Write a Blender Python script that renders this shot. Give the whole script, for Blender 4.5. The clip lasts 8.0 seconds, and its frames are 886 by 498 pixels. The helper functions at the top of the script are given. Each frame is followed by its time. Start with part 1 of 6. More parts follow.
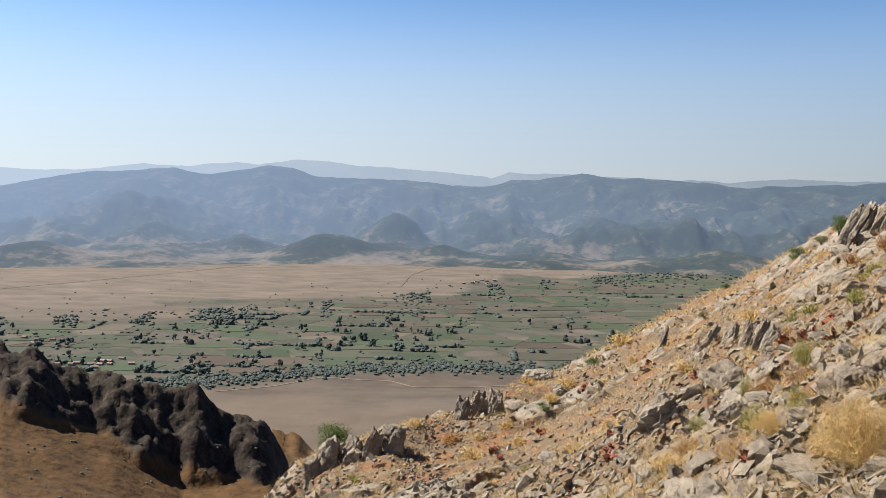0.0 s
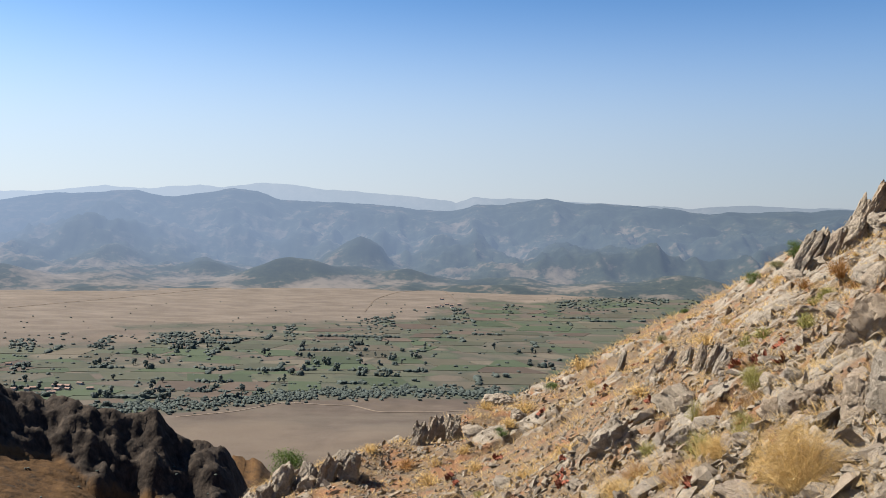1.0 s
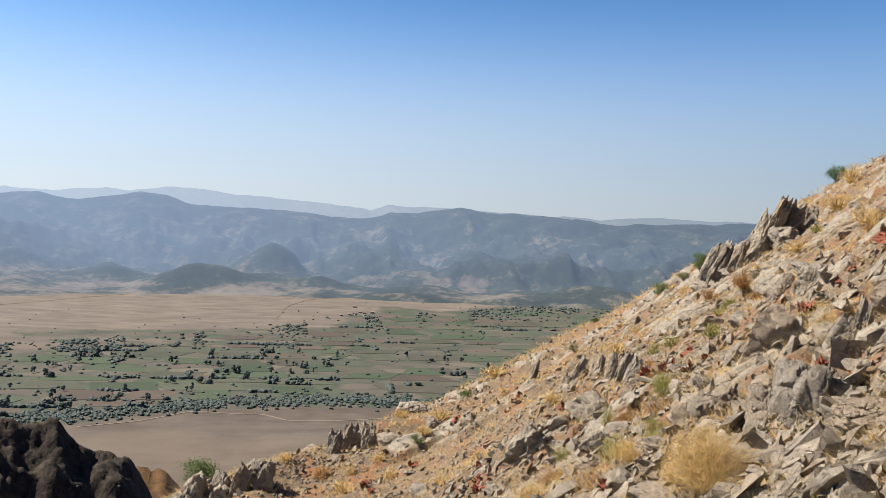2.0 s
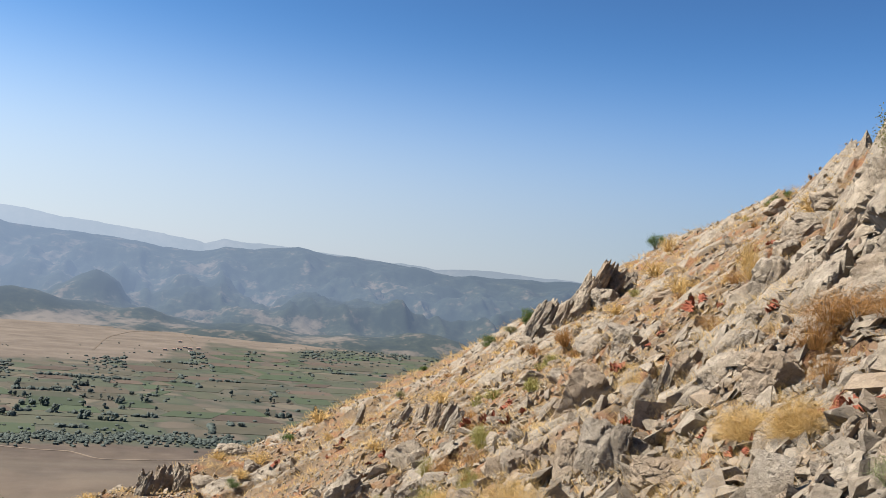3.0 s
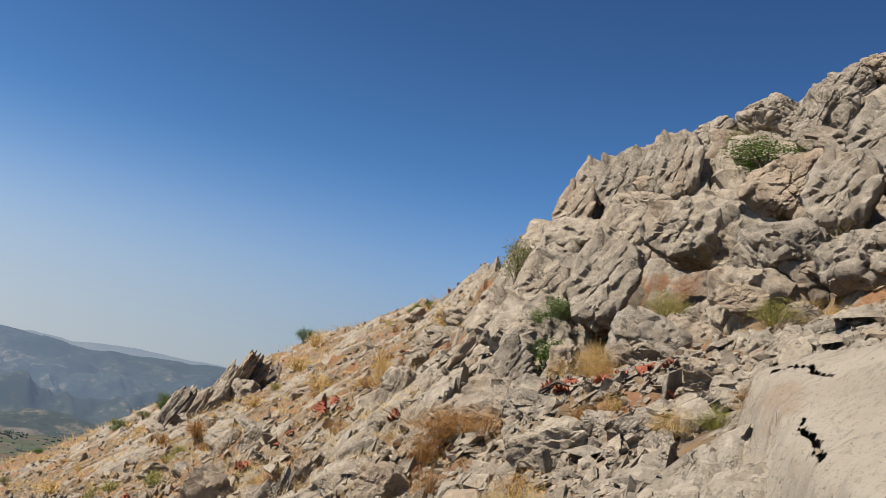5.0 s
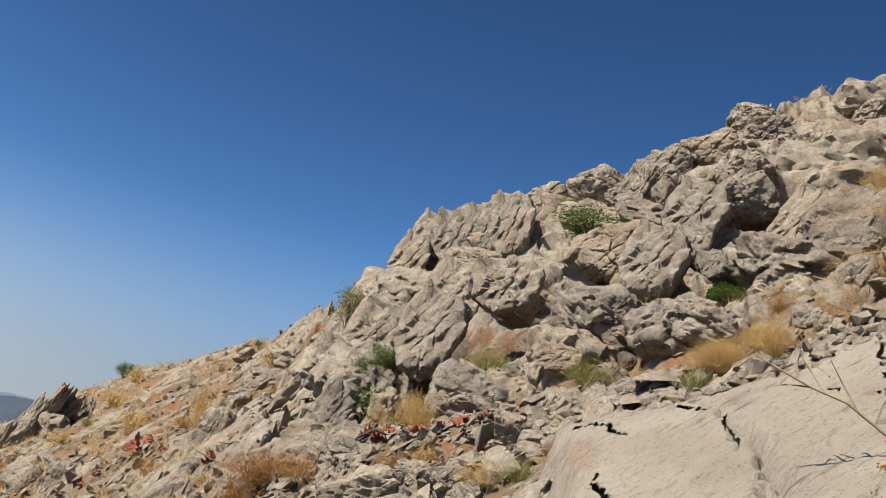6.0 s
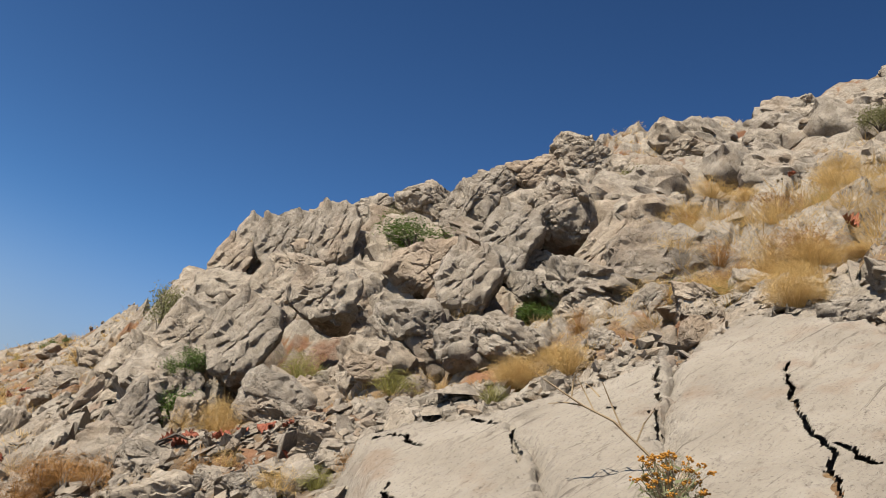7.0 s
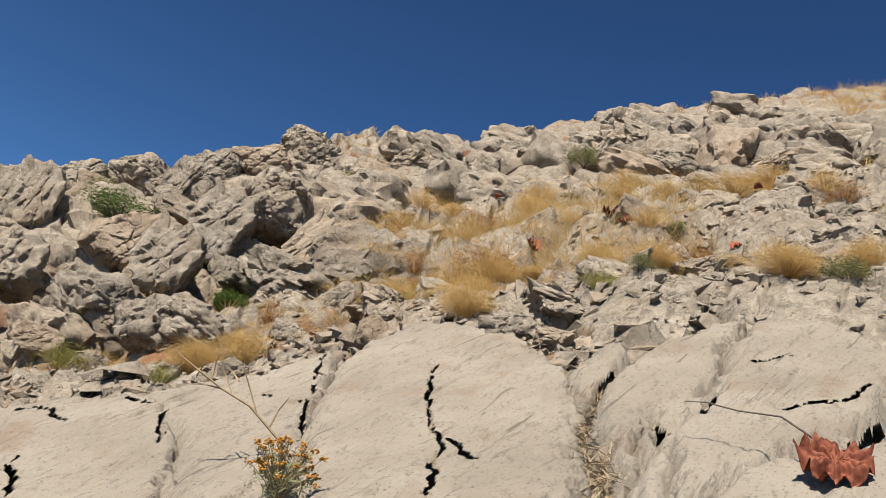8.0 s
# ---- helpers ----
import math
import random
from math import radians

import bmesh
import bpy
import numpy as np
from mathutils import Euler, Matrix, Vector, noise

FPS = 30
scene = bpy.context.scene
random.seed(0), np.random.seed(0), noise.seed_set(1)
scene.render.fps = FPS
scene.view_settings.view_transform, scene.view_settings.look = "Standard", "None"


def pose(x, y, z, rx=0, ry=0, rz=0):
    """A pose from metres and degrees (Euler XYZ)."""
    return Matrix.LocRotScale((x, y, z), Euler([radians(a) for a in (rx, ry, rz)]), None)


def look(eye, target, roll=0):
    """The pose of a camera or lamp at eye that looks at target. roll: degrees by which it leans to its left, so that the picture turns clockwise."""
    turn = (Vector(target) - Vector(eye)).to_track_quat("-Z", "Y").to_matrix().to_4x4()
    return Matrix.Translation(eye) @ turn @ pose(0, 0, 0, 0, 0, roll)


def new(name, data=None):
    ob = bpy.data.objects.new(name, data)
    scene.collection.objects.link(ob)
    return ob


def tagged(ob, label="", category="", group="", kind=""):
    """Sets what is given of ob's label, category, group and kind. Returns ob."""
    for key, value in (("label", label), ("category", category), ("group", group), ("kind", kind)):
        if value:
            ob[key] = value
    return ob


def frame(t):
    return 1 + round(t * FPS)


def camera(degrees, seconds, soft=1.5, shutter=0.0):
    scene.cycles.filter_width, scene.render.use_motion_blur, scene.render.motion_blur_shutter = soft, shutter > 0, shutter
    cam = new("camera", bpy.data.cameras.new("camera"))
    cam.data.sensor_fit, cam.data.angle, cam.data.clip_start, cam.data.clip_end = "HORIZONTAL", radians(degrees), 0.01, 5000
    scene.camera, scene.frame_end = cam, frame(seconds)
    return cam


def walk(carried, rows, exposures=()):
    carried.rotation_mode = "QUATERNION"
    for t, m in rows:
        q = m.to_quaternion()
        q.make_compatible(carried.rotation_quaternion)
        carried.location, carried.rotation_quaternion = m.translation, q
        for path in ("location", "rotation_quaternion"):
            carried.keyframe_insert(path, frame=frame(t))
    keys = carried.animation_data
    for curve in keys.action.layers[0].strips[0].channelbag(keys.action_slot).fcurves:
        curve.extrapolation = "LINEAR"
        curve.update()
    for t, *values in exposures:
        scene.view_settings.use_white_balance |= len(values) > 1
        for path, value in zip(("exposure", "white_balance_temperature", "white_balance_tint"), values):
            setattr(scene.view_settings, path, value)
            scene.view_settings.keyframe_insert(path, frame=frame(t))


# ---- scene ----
cam = camera(51.8, 8.0, soft=0.0)
walk(cam, [
    (0.0, pose(0.000, 0.000, 0.000, 86.00, -0.80, 0.00)),
    (0.5, pose(0.107, 0.106, -0.024, 86.30, -0.40, 1.03)),
    (1.0, pose(0.204, 0.122, -0.018, 87.55, -1.16, -2.19)),
    (1.2, pose(0.202, 0.108, -0.019, 87.48, -0.62, -4.02)),
    (2.3, pose(0.061, -0.062, 0.006, 89.06, -3.24, -9.42)),
    (2.5, pose(0.098, -0.063, 0.012, 89.84, -4.05, -11.31)),
    (3.0, pose(0.142, -0.107, 0.036, 91.70, -6.07, -17.77)),
    (3.5, pose(0.166, -0.146, 0.054, 93.27, -6.17, -22.21)),
    (4.0, pose(0.217, -0.164, 0.081, 97.20, -9.30, -28.35)),
    (4.5, pose(0.197, -0.211, 0.104, 99.52, -11.04, -35.21)),
    (4.7, pose(0.219, -0.227, 0.144, 99.75, -10.47, -37.07)),
    (5.8, pose(0.213, -0.392, 0.193, 104.25, -12.16, -48.24)),
    (6.0, pose(0.205, -0.405, 0.186, 105.37, -12.12, -50.67)),
    (6.5, pose(0.198, -0.489, 0.210, 107.28, -12.86, -57.07)),
    (7.0, pose(0.174, -0.581, 0.208, 108.28, -12.46, -62.02)),
    (7.5, pose(0.205, -0.749, 0.222, 109.77, -13.36, -70.94)),
    (8.0, pose(0.194, -0.963, 0.230, 112.09, -13.33, -80.26)),
], exposures=[(0.0, 1.14), (2.5, 1.20), (3.5, 1.21), (4.0, 1.05), (4.5, 0.94), (6.0, 0.95), (8.0, 1.03)])

# ---- daylight ----
SUN_AZ, SUN_EL = -76.0, 50.0
HAZE_AZ = -60.0
world = bpy.data.worlds.new("sky")
scene.world = world
world.use_nodes = True
wn = world.node_tree.nodes
sky = wn.new("ShaderNodeTexSky")
sky.sky_type = 'NISHITA'
sky.sun_disc = False
sky.sun_elevation = radians(SUN_EL)
sky.sun_rotation = radians(SUN_AZ)
sky.altitude = 1800
sky.air_density = 1.0
sky.dust_density = 1.2
sky.ozone_density = 1.0
wl = world.node_tree.links
deep = wn.new("ShaderNodeGamma")
deep.inputs["Gamma"].default_value = 1.62
wl.new(sky.outputs[0], deep.inputs["Color"])
clear = wn.new("ShaderNodeMix")
clear.data_type, clear.blend_type = 'RGBA', 'MULTIPLY'
clear.inputs[0].default_value = 1.0
clear.inputs[7].default_value = (0.366, 0.468, 0.473, 1)
wl.new(deep.outputs[0], clear.inputs[6])
# pale dust haze that thins out with the height above the horizon
up = wn.new("ShaderNodeSeparateXYZ")
wl.new(wn.new("ShaderNodeTexCoord").outputs["Generated"], up.inputs[0])
thin = wn.new("ShaderNodeMapRange")
thin.interpolation_type = 'SMOOTHERSTEP'
for key, value in (("From Min", 0.0), ("From Max", 0.29), ("To Min", 0.85), ("To Max", 0.0)):
    thin.inputs[key].default_value = value
wl.new(up.outputs["Z"], thin.inputs["Value"])
veil = wn.new("ShaderNodeMix")
veil.data_type = 'RGBA'
sunward = wn.new("ShaderNodeVectorMath")
sunward.operation = 'DOT_PRODUCT'
sunward.inputs[1].default_value = (math.sin(radians(HAZE_AZ)), math.cos(radians(HAZE_AZ)), 0)
wl.new(wn["Texture Coordinate"].outputs["Generated"], sunward.inputs[0])
glow = wn.new("ShaderNodeMapRange")
for key, value in (("From Min", -0.1), ("From Max", 0.9), ("To Min", 0.0), ("To Max", 1.0)):
    glow.inputs[key].default_value = value
wl.new(sunward.outputs["Value"], glow.inputs["Value"])
dust = wn.new("ShaderNodeMix")
dust.data_type = 'RGBA'
dust.inputs[6].default_value = (3.13, 3.34, 4.28, 1)
dust.inputs[7].default_value = (6.65, 7.07, 8.4, 1)
wl.new(glow.outputs[0], dust.inputs[0])
wl.new(dust.outputs[2], veil.inputs[7])
wl.new(thin.outputs[0], veil.inputs[0])
wl.new(clear.outputs[2], veil.inputs[6])
wn["Background"].inputs["Strength"].default_value = 0.05
wl.new(veil.outputs[2], wn["Background"].inputs["Color"])
sun_data = bpy.data.lights.new("sun", 'SUN')
sun_data.energy, sun_data.angle, sun_data.color = 5.0, radians(0.53), (1.0, 0.93, 0.82)
sun = new("sun", sun_data)
sun_way = Vector((math.sin(radians(SUN_AZ)) * math.cos(radians(SUN_EL)), math.cos(radians(SUN_AZ)) * math.cos(radians(SUN_EL)), math.sin(radians(SUN_EL))))
sun.matrix_world = look(sun_way * 200, (0, 0, 0))

# ---- noise ----


def rnd(ix, iy, iz, s):
    h = (ix.astype(np.int64) * 73856093) ^ (iy.astype(np.int64) * 19349663) ^ (iz.astype(np.int64) * 83492791) ^ (s * 2654435761)
    h = (h ^ (h >> 13)) * 1274126177 & 0x7FFFFFFF
    h = (h ^ (h >> 15)) * 2246822519 & 0x7FFFFFFF
    return ((h ^ (h >> 12)) & 0xFFFFF) / float(0xFFFFF)


def vnoise(x, y, z, s=0):
    """Smooth noise from -1 to 1."""
    ix, iy, iz = np.floor(x), np.floor(y), np.floor(z)
    fx, fy, fz = x - ix, y - iy, z - iz
    fx, fy, fz = [f * f * f * (f * (f * 6 - 15) + 10) for f in (fx, fy, fz)]
    out = 0
    for a in (0, 1):
        for b in (0, 1):
            for c in (0, 1):
                w = (fx if a else 1 - fx) * (fy if b else 1 - fy) * (fz if c else 1 - fz)
                out = out + w * rnd(ix + a, iy + b, iz + c, s)
    return out * 2 - 1


def fbm(x, y, z, octaves=4, s=0, gain=0.5):
    out, amp, total = 0, 1.0, 0.0
    for o in range(octaves):
        k = 2.03 ** o
        out = out + amp * vnoise(x * k + 17.3 * o, y * k - 9.1 * o, z * k + 3.7 * o, s + o)
        total += amp
        amp *= gain
    return out / total


def ridged(x, y, octaves=4, s=0):
    out, amp, total = 0, 1.0, 0.0
    for o in range(octaves):
        k = 2.1 ** o
        out = out + amp * (1 - np.abs(vnoise(x * k + 31.7 * o, y * k + 11.9 * o, np.zeros_like(x), s + o)) * 2)
        total += amp
        amp *= 0.5
    return out / total


def cells(u, v, s=0):
    """Cracked blocks in plan: distance to the nearest crack, two random numbers of the block, and the way from its middle."""
    iu, iv = np.floor(u), np.floor(v)
    f1 = np.full_like(u, 9.0)
    f2 = np.full_like(u, 9.0)
    r1, r2, du, dv = [np.zeros_like(u) for _ in range(4)]
    zero = np.zeros_like(u)
    for a in (-1, 0, 1):
        for b in (-1, 0, 1):
            cu, cv = iu + a, iv + b
            pu, pv = cu + rnd(cu, cv, zero, s), cv + rnd(cu, cv, zero, s + 1)
            d = np.hypot(u - pu, v - pv)
            near = d < f1
            f2 = np.where(near, f1, np.minimum(f2, d))
            r1 = np.where(near, rnd(cu, cv, zero, s + 2), r1)
            r2 = np.where(near, rnd(cu, cv, zero, s + 3), r2)
            du = np.where(near, u - pu, du)
            dv = np.where(near, v - pv, dv)
            f1 = np.minimum(f1, d)
    return f2 - f1, r1, r2, du, dv


def smooth(a, b, x):
    t = np.clip((x - a) / (b - a), 0, 1)
    return t * t * (3 - 2 * t)


# ---- the lie of the land ----
# crest of the slope: bearing in degrees (clockwise from +y), angle above the eye, distance
CREST = [(-180, -16, 30), (-60, -36, 24), (-30, -29, 24), (-14, -21.5, 24), (-10.6, -19.2, 24), (-8, -16.6, 24), (-3, -15.0, 24), (2.6, -13.5, 28), (6.5, -11.6, 34),
         (11.3, -9.3, 40), (15.6, -6.6, 46), (19.1, -4.7, 48), (22.2, -2.8, 46), (25, -1.4, 44), (28.6, 1.6, 46), (31.6, 3.4, 50)]
CREST += [(34.7, 5.2, 44), (37.7, 6.9, 38), (41.9, 9.4, 22), (44, 11.3, 16.5), (47.4, 15.6, 15.5), (53, 19.0, 15.5), (58.5, 22.3, 16.5), (64, 25.3, 17),
          (70.8, 28.4, 19), (77.8, 29.4, 21.5), (83.6, 31.5, 24), (91.3, 33.3, 26), (99, 34.5, 28), (105, 34.8, 29), (120, 34, 30), (180, -16, 30)]
CREST_AZ, CREST_EL, CREST_R = [np.array(c, float) for c in zip(*CREST)]


def slope(x, y):
    return -1.9 + 0.62 * x - 0.28 * y


# hollows under the overhangs: place, depth, width
HOLLOWS = [(8.79, 6.46, 2.00, 0.45), (8.86, 5.93, 2.60, 0.60), (9.18, 4.16, 0.70, 0.35), (10.98, 4.71, 1.40, 0.50), (11.89, 4.47, 1.40, 0.45), (11.83, 2.34, 0.50, 0.38), (18.66, 3.59, 0.90, 0.60),
           (7.70, 6.21, 0.60, 0.28), (11.61, 1.62, 0.50, 0.40), (7.40, 8.43, 0.50, 0.30), (7.14, 7.15, 0.50, 0.25), (7.93, 2.06, 0.40, 0.25), (7.70, 1.48, 0.40, 0.25), (17.2, -1.7, 0.6, 0.4)]


def base_height(x, y):
    az, r = np.degrees(np.arctan2(x, y)), np.hypot(x, y)
    far = np.interp(az, CREST_AZ, CREST_R)
    rim = far * np.tan(np.radians(np.interp(az, CREST_AZ, CREST_EL)))
    a = np.radians(az)
    lift = rim - slope(far * np.sin(a), far * np.cos(a))
    z = slope(x, y) + lift * np.minimum(r / far, 1) ** 3.5
    for cx, cy, depth, wide in HOLLOWS:
        z = z - depth * np.exp(-(((x - cx) ** 2 + (y - cy) ** 2) / wide ** 2) ** 2)
    u = np.maximum(r - far, 0)
    return np.where(r <= far, z, rim - 0.25 * u - np.where(u < 25, u * u / 50, u - 12.5))


STRIKE = radians(52)


def bedrock(x, y):
    """Where the living rock stands out of the scree, 0 to 1."""
    az, r = np.degrees(np.arctan2(x, y)), np.hypot(x, y)
    ragged = 3.0 * fbm(x * 0.6, y * 0.6, np.zeros_like(x), 3, 62)
    crag = smooth(43, 46, az + ragged) * smooth(77, 72, az + ragged) * smooth(7.6, 8.6, r + 0.25 * ragged)
    brow = smooth(48, 54, az) * smooth(12.4, 14.2, r + 0.5 * ragged - 0.03 * np.maximum(az - 80, 0) * 1.2)
    return np.maximum(crag, brow)


def ribs(x, y):
    """Rounded blocks of the living rock, parted by clefts that run obliquely up the hill, and how open the cleft is."""
    zero = np.zeros_like(x)
    along, across = x * 0.956 + y * 0.29, y * 0.956 - x * 0.29
    along = along + 0.45 * fbm(x * 0.7, y * 0.7, zero, 3, 41)
    across = across + 0.40 * fbm(x * 0.7, y * 0.7, zero + 5, 3, 51)
    out, cleft = zero, zero
    for wide, long, high, s in ((1.3, 2.2, 0.34, 201), (0.62, 1.0, 0.18, 221), (0.3, 0.45, 0.09, 241), (0.16, 0.22, 0.035, 261)):
        gap, r1, r2, du, dv = cells(along / long, across / wide, s)
        swell = smooth(-0.05, 0.4, gap)
        split = smooth(0.16, 0.0, gap) * (0.35 + 0.65 * r1)
        out = out + high * (swell * (0.3 + 0.9 * r2 - 0.4 * dv) - 0.5 - 0.35 * split)
        cleft = np.maximum(cleft, split * min(1.0, high * 7))
    return out, cleft


def relief(x, y):
    """Ledges and blocks that stand proud of the slope, and how much soil lies between them (0 to 1)."""
    r = np.hypot(x, y)
    az = np.degrees(np.arctan2(x, y))
    az = np.where(az > 135, 135 - (az - 135) * 7, az)
    u = x * math.cos(STRIKE) - y * math.sin(STRIKE)
    v = x * math.sin(STRIKE) + y * math.cos(STRIKE)
    zero = np.zeros_like(x)
    wu = u + 0.5 * fbm(x * 0.5, y * 0.5, zero, 3, 40)
    wv = v + 0.5 * fbm(x * 0.5, y * 0.5, zero + 5, 3, 50)
    rocky = smooth(-0.25, 0.35, fbm(x * 0.23, y * 0.23, zero, 3, 60) + 0.25 + 0.55 * smooth(40, 50, az) * smooth(8.5, 11, r) - 0.3 * smooth(22, 10, az))
    out = np.zeros_like(x)
    rock = np.zeros_like(x)
    for size, long, amp, tilt, s in ((1.9, 1.35, 0.42, 0.22, 100), (0.8, 1.35, 0.22, 0.3, 120), (0.33, 1.3, 0.10, 0.3, 140), (0.15, 1.3, 0.05, 0.3, 160)):
        gap, r1, r2, du, dv = cells(wu / size, wv / (size * long), s)
        keep = smooth(0.25, 0.6, r1 * 0.6 + rocky * 0.75 - 0.15)
        edge = 0.55 * smooth(0.0, 0.12, gap) + 0.45 * smooth(0.0, 0.5, gap)
        top = amp * (0.2 + r2 + tilt * du * 1.6 + 0.3 * dv * (r1 - 0.5))
        out = out + keep * edge * top - 0.95 * amp * keep * smooth(0.11, 0.0, gap)
        rock = np.maximum(rock, keep * edge * (0.5 + r2) * (1.0 if size > 0.5 else 0.75))
    slabs = smooth(56, 66, az) * smooth(7.0, 6.0, r)
    out = out * smooth(1.5, 4.0, r) * (0.6 + 0.4 * smooth(6, 14, r) + 0.4 * smooth(52, 62, az) * smooth(7, 10, r) * smooth(84, 74, az)) * (1 - 0.85 * slabs) * (0.5 + 0.5 * smooth(34, 48, az))
    out = out + 0.05 * fbm(x * 2.2, y * 2.2, zero, 4, 70) + 0.35 * fbm(x * 0.35, y * 0.35, zero, 2, 75) * smooth(5, 12, r)
    out = out * (1 - 0.2 * smooth(0.75, 0.95, r / np.interp(az, CREST_AZ, CREST_R)) * smooth(44, 50, az))
    bed = bedrock(x, y)
    rib, cleft = ribs(x, y)
    rib = rib * (1 - 0.25 * smooth(12, 16, r) * smooth(62, 74, az)) + 0.006 * ridged(x * 9, y * 9, 3, 79)
    out = out * (1 - bed) + bed * (rib - 0.12 * smooth(13, 11, r))
    soil = np.clip(1.32 - rock * 1.5 + 0.6 * smooth(52, 36, az) + 0.15 * smooth(70, 82, az), 0, 1)
    return out - 0.1, soil * (1 - bed) + bed * np.clip(0.18 + 0.7 * cleft - 0.5 * rib, 0, 0.9)


def height(x, y):
    x, y = np.atleast_1d(np.asarray(x, float)), np.atleast_1d(np.asarray(y, float))
    return base_height(x, y) + relief(x, y)[0]


# ---- materials ----


TONE = 0.50  # all base colours are dimmed alike


class Nodes:
    """A small writer of node materials."""

    def __init__(self, name):
        self.mat = bpy.data.materials.new(name)
        self.mat.use_nodes = True
        self.tree = self.mat.node_tree
        self.bsdf = self.tree.nodes["Principled BSDF"]
        self.bsdf.inputs["Specular IOR Level"].default_value = 0.25

    def node(self, kind, **inputs):
        n = self.tree.nodes.new(kind)
        for key, value in inputs.items():
            self.put(n, key.replace("_", " "), value)
        return n

    def put(self, n, key, value):
        if isinstance(value, bpy.types.NodeSocket):
            self.tree.links.new(value, n.inputs[key])
        else:
            n.inputs[key].default_value = value

    def place(self):
        return self.node("ShaderNodeNewGeometry").outputs["Position"]

    def local(self):
        return self.node("ShaderNodeTexCoord").outputs["Object"]

    def noise(self, where, scale, detail=4, rough=0.55):
        return self.node("ShaderNodeTexNoise", Vector=where, Scale=scale, Detail=detail, Roughness=rough).outputs["Fac"]

    def stretch(self, where, x, y, z, turn=(0, 0, 0)):
        n = self.node("ShaderNodeMapping", Vector=where, Scale=(x, y, z))
        n.inputs["Rotation"].default_value = turn
        return n.outputs[0]

    def ramp(self, fac, *stops):
        n = self.tree.nodes.new("ShaderNodeValToRGB")
        while len(n.color_ramp.elements) < len(stops):
            n.color_ramp.elements.new(0.5)
        for e, (at, c) in zip(n.color_ramp.elements, stops):
            e.position = at
            e.color = (*c, 1) if isinstance(c, tuple) else (c, c, c, 1)
        self.tree.links.new(fac, n.inputs[0])
        return n.outputs[0]

    def mix(self, fac, a, b, blend='MIX'):
        n = self.tree.nodes.new("ShaderNodeMix")
        n.data_type, n.blend_type = 'RGBA', blend
        for i, value in ((0, fac), (6, a), (7, b)):
            if isinstance(value, bpy.types.NodeSocket):
                self.tree.links.new(value, n.inputs[i])
            else:
                n.inputs[i].default_value = (*value, 1) if isinstance(value, tuple) else value
        return n.outputs[2]

    def math(self, op, a, b=0.0):
        n = self.tree.nodes.new("ShaderNodeMath")
        n.operation = op
        for i, value in enumerate((a, b)):
            if isinstance(value, bpy.types.NodeSocket):
                self.tree.links.new(value, n.inputs[i])
            else:
                n.inputs[i].default_value = value
        return n.outputs[0]

    def random(self):
        return self.node("ShaderNodeObjectInfo").outputs["Random"]

    def island(self):
        return self.node("ShaderNodeNewGeometry").outputs["Random Per Island"]

    def attribute(self, name):
        n = self.tree.nodes.new("ShaderNodeAttribute")
        n.attribute_name = name
        return n.outputs["Fac"]

    def bump(self, heights, strength, distance):
        n = self.node("ShaderNodeBump", Height=heights, Strength=strength, Distance=distance)
        self.put(self.bsdf, "Normal", n.outputs[0])

    def done(self, colour, rough=0.9):
        self.put(self.bsdf, "Base Color", self.mix(1.0, colour, (TONE, TONE, TONE), 'MULTIPLY'))
        self.put(self.bsdf, "Roughness", rough)
        return self.mat


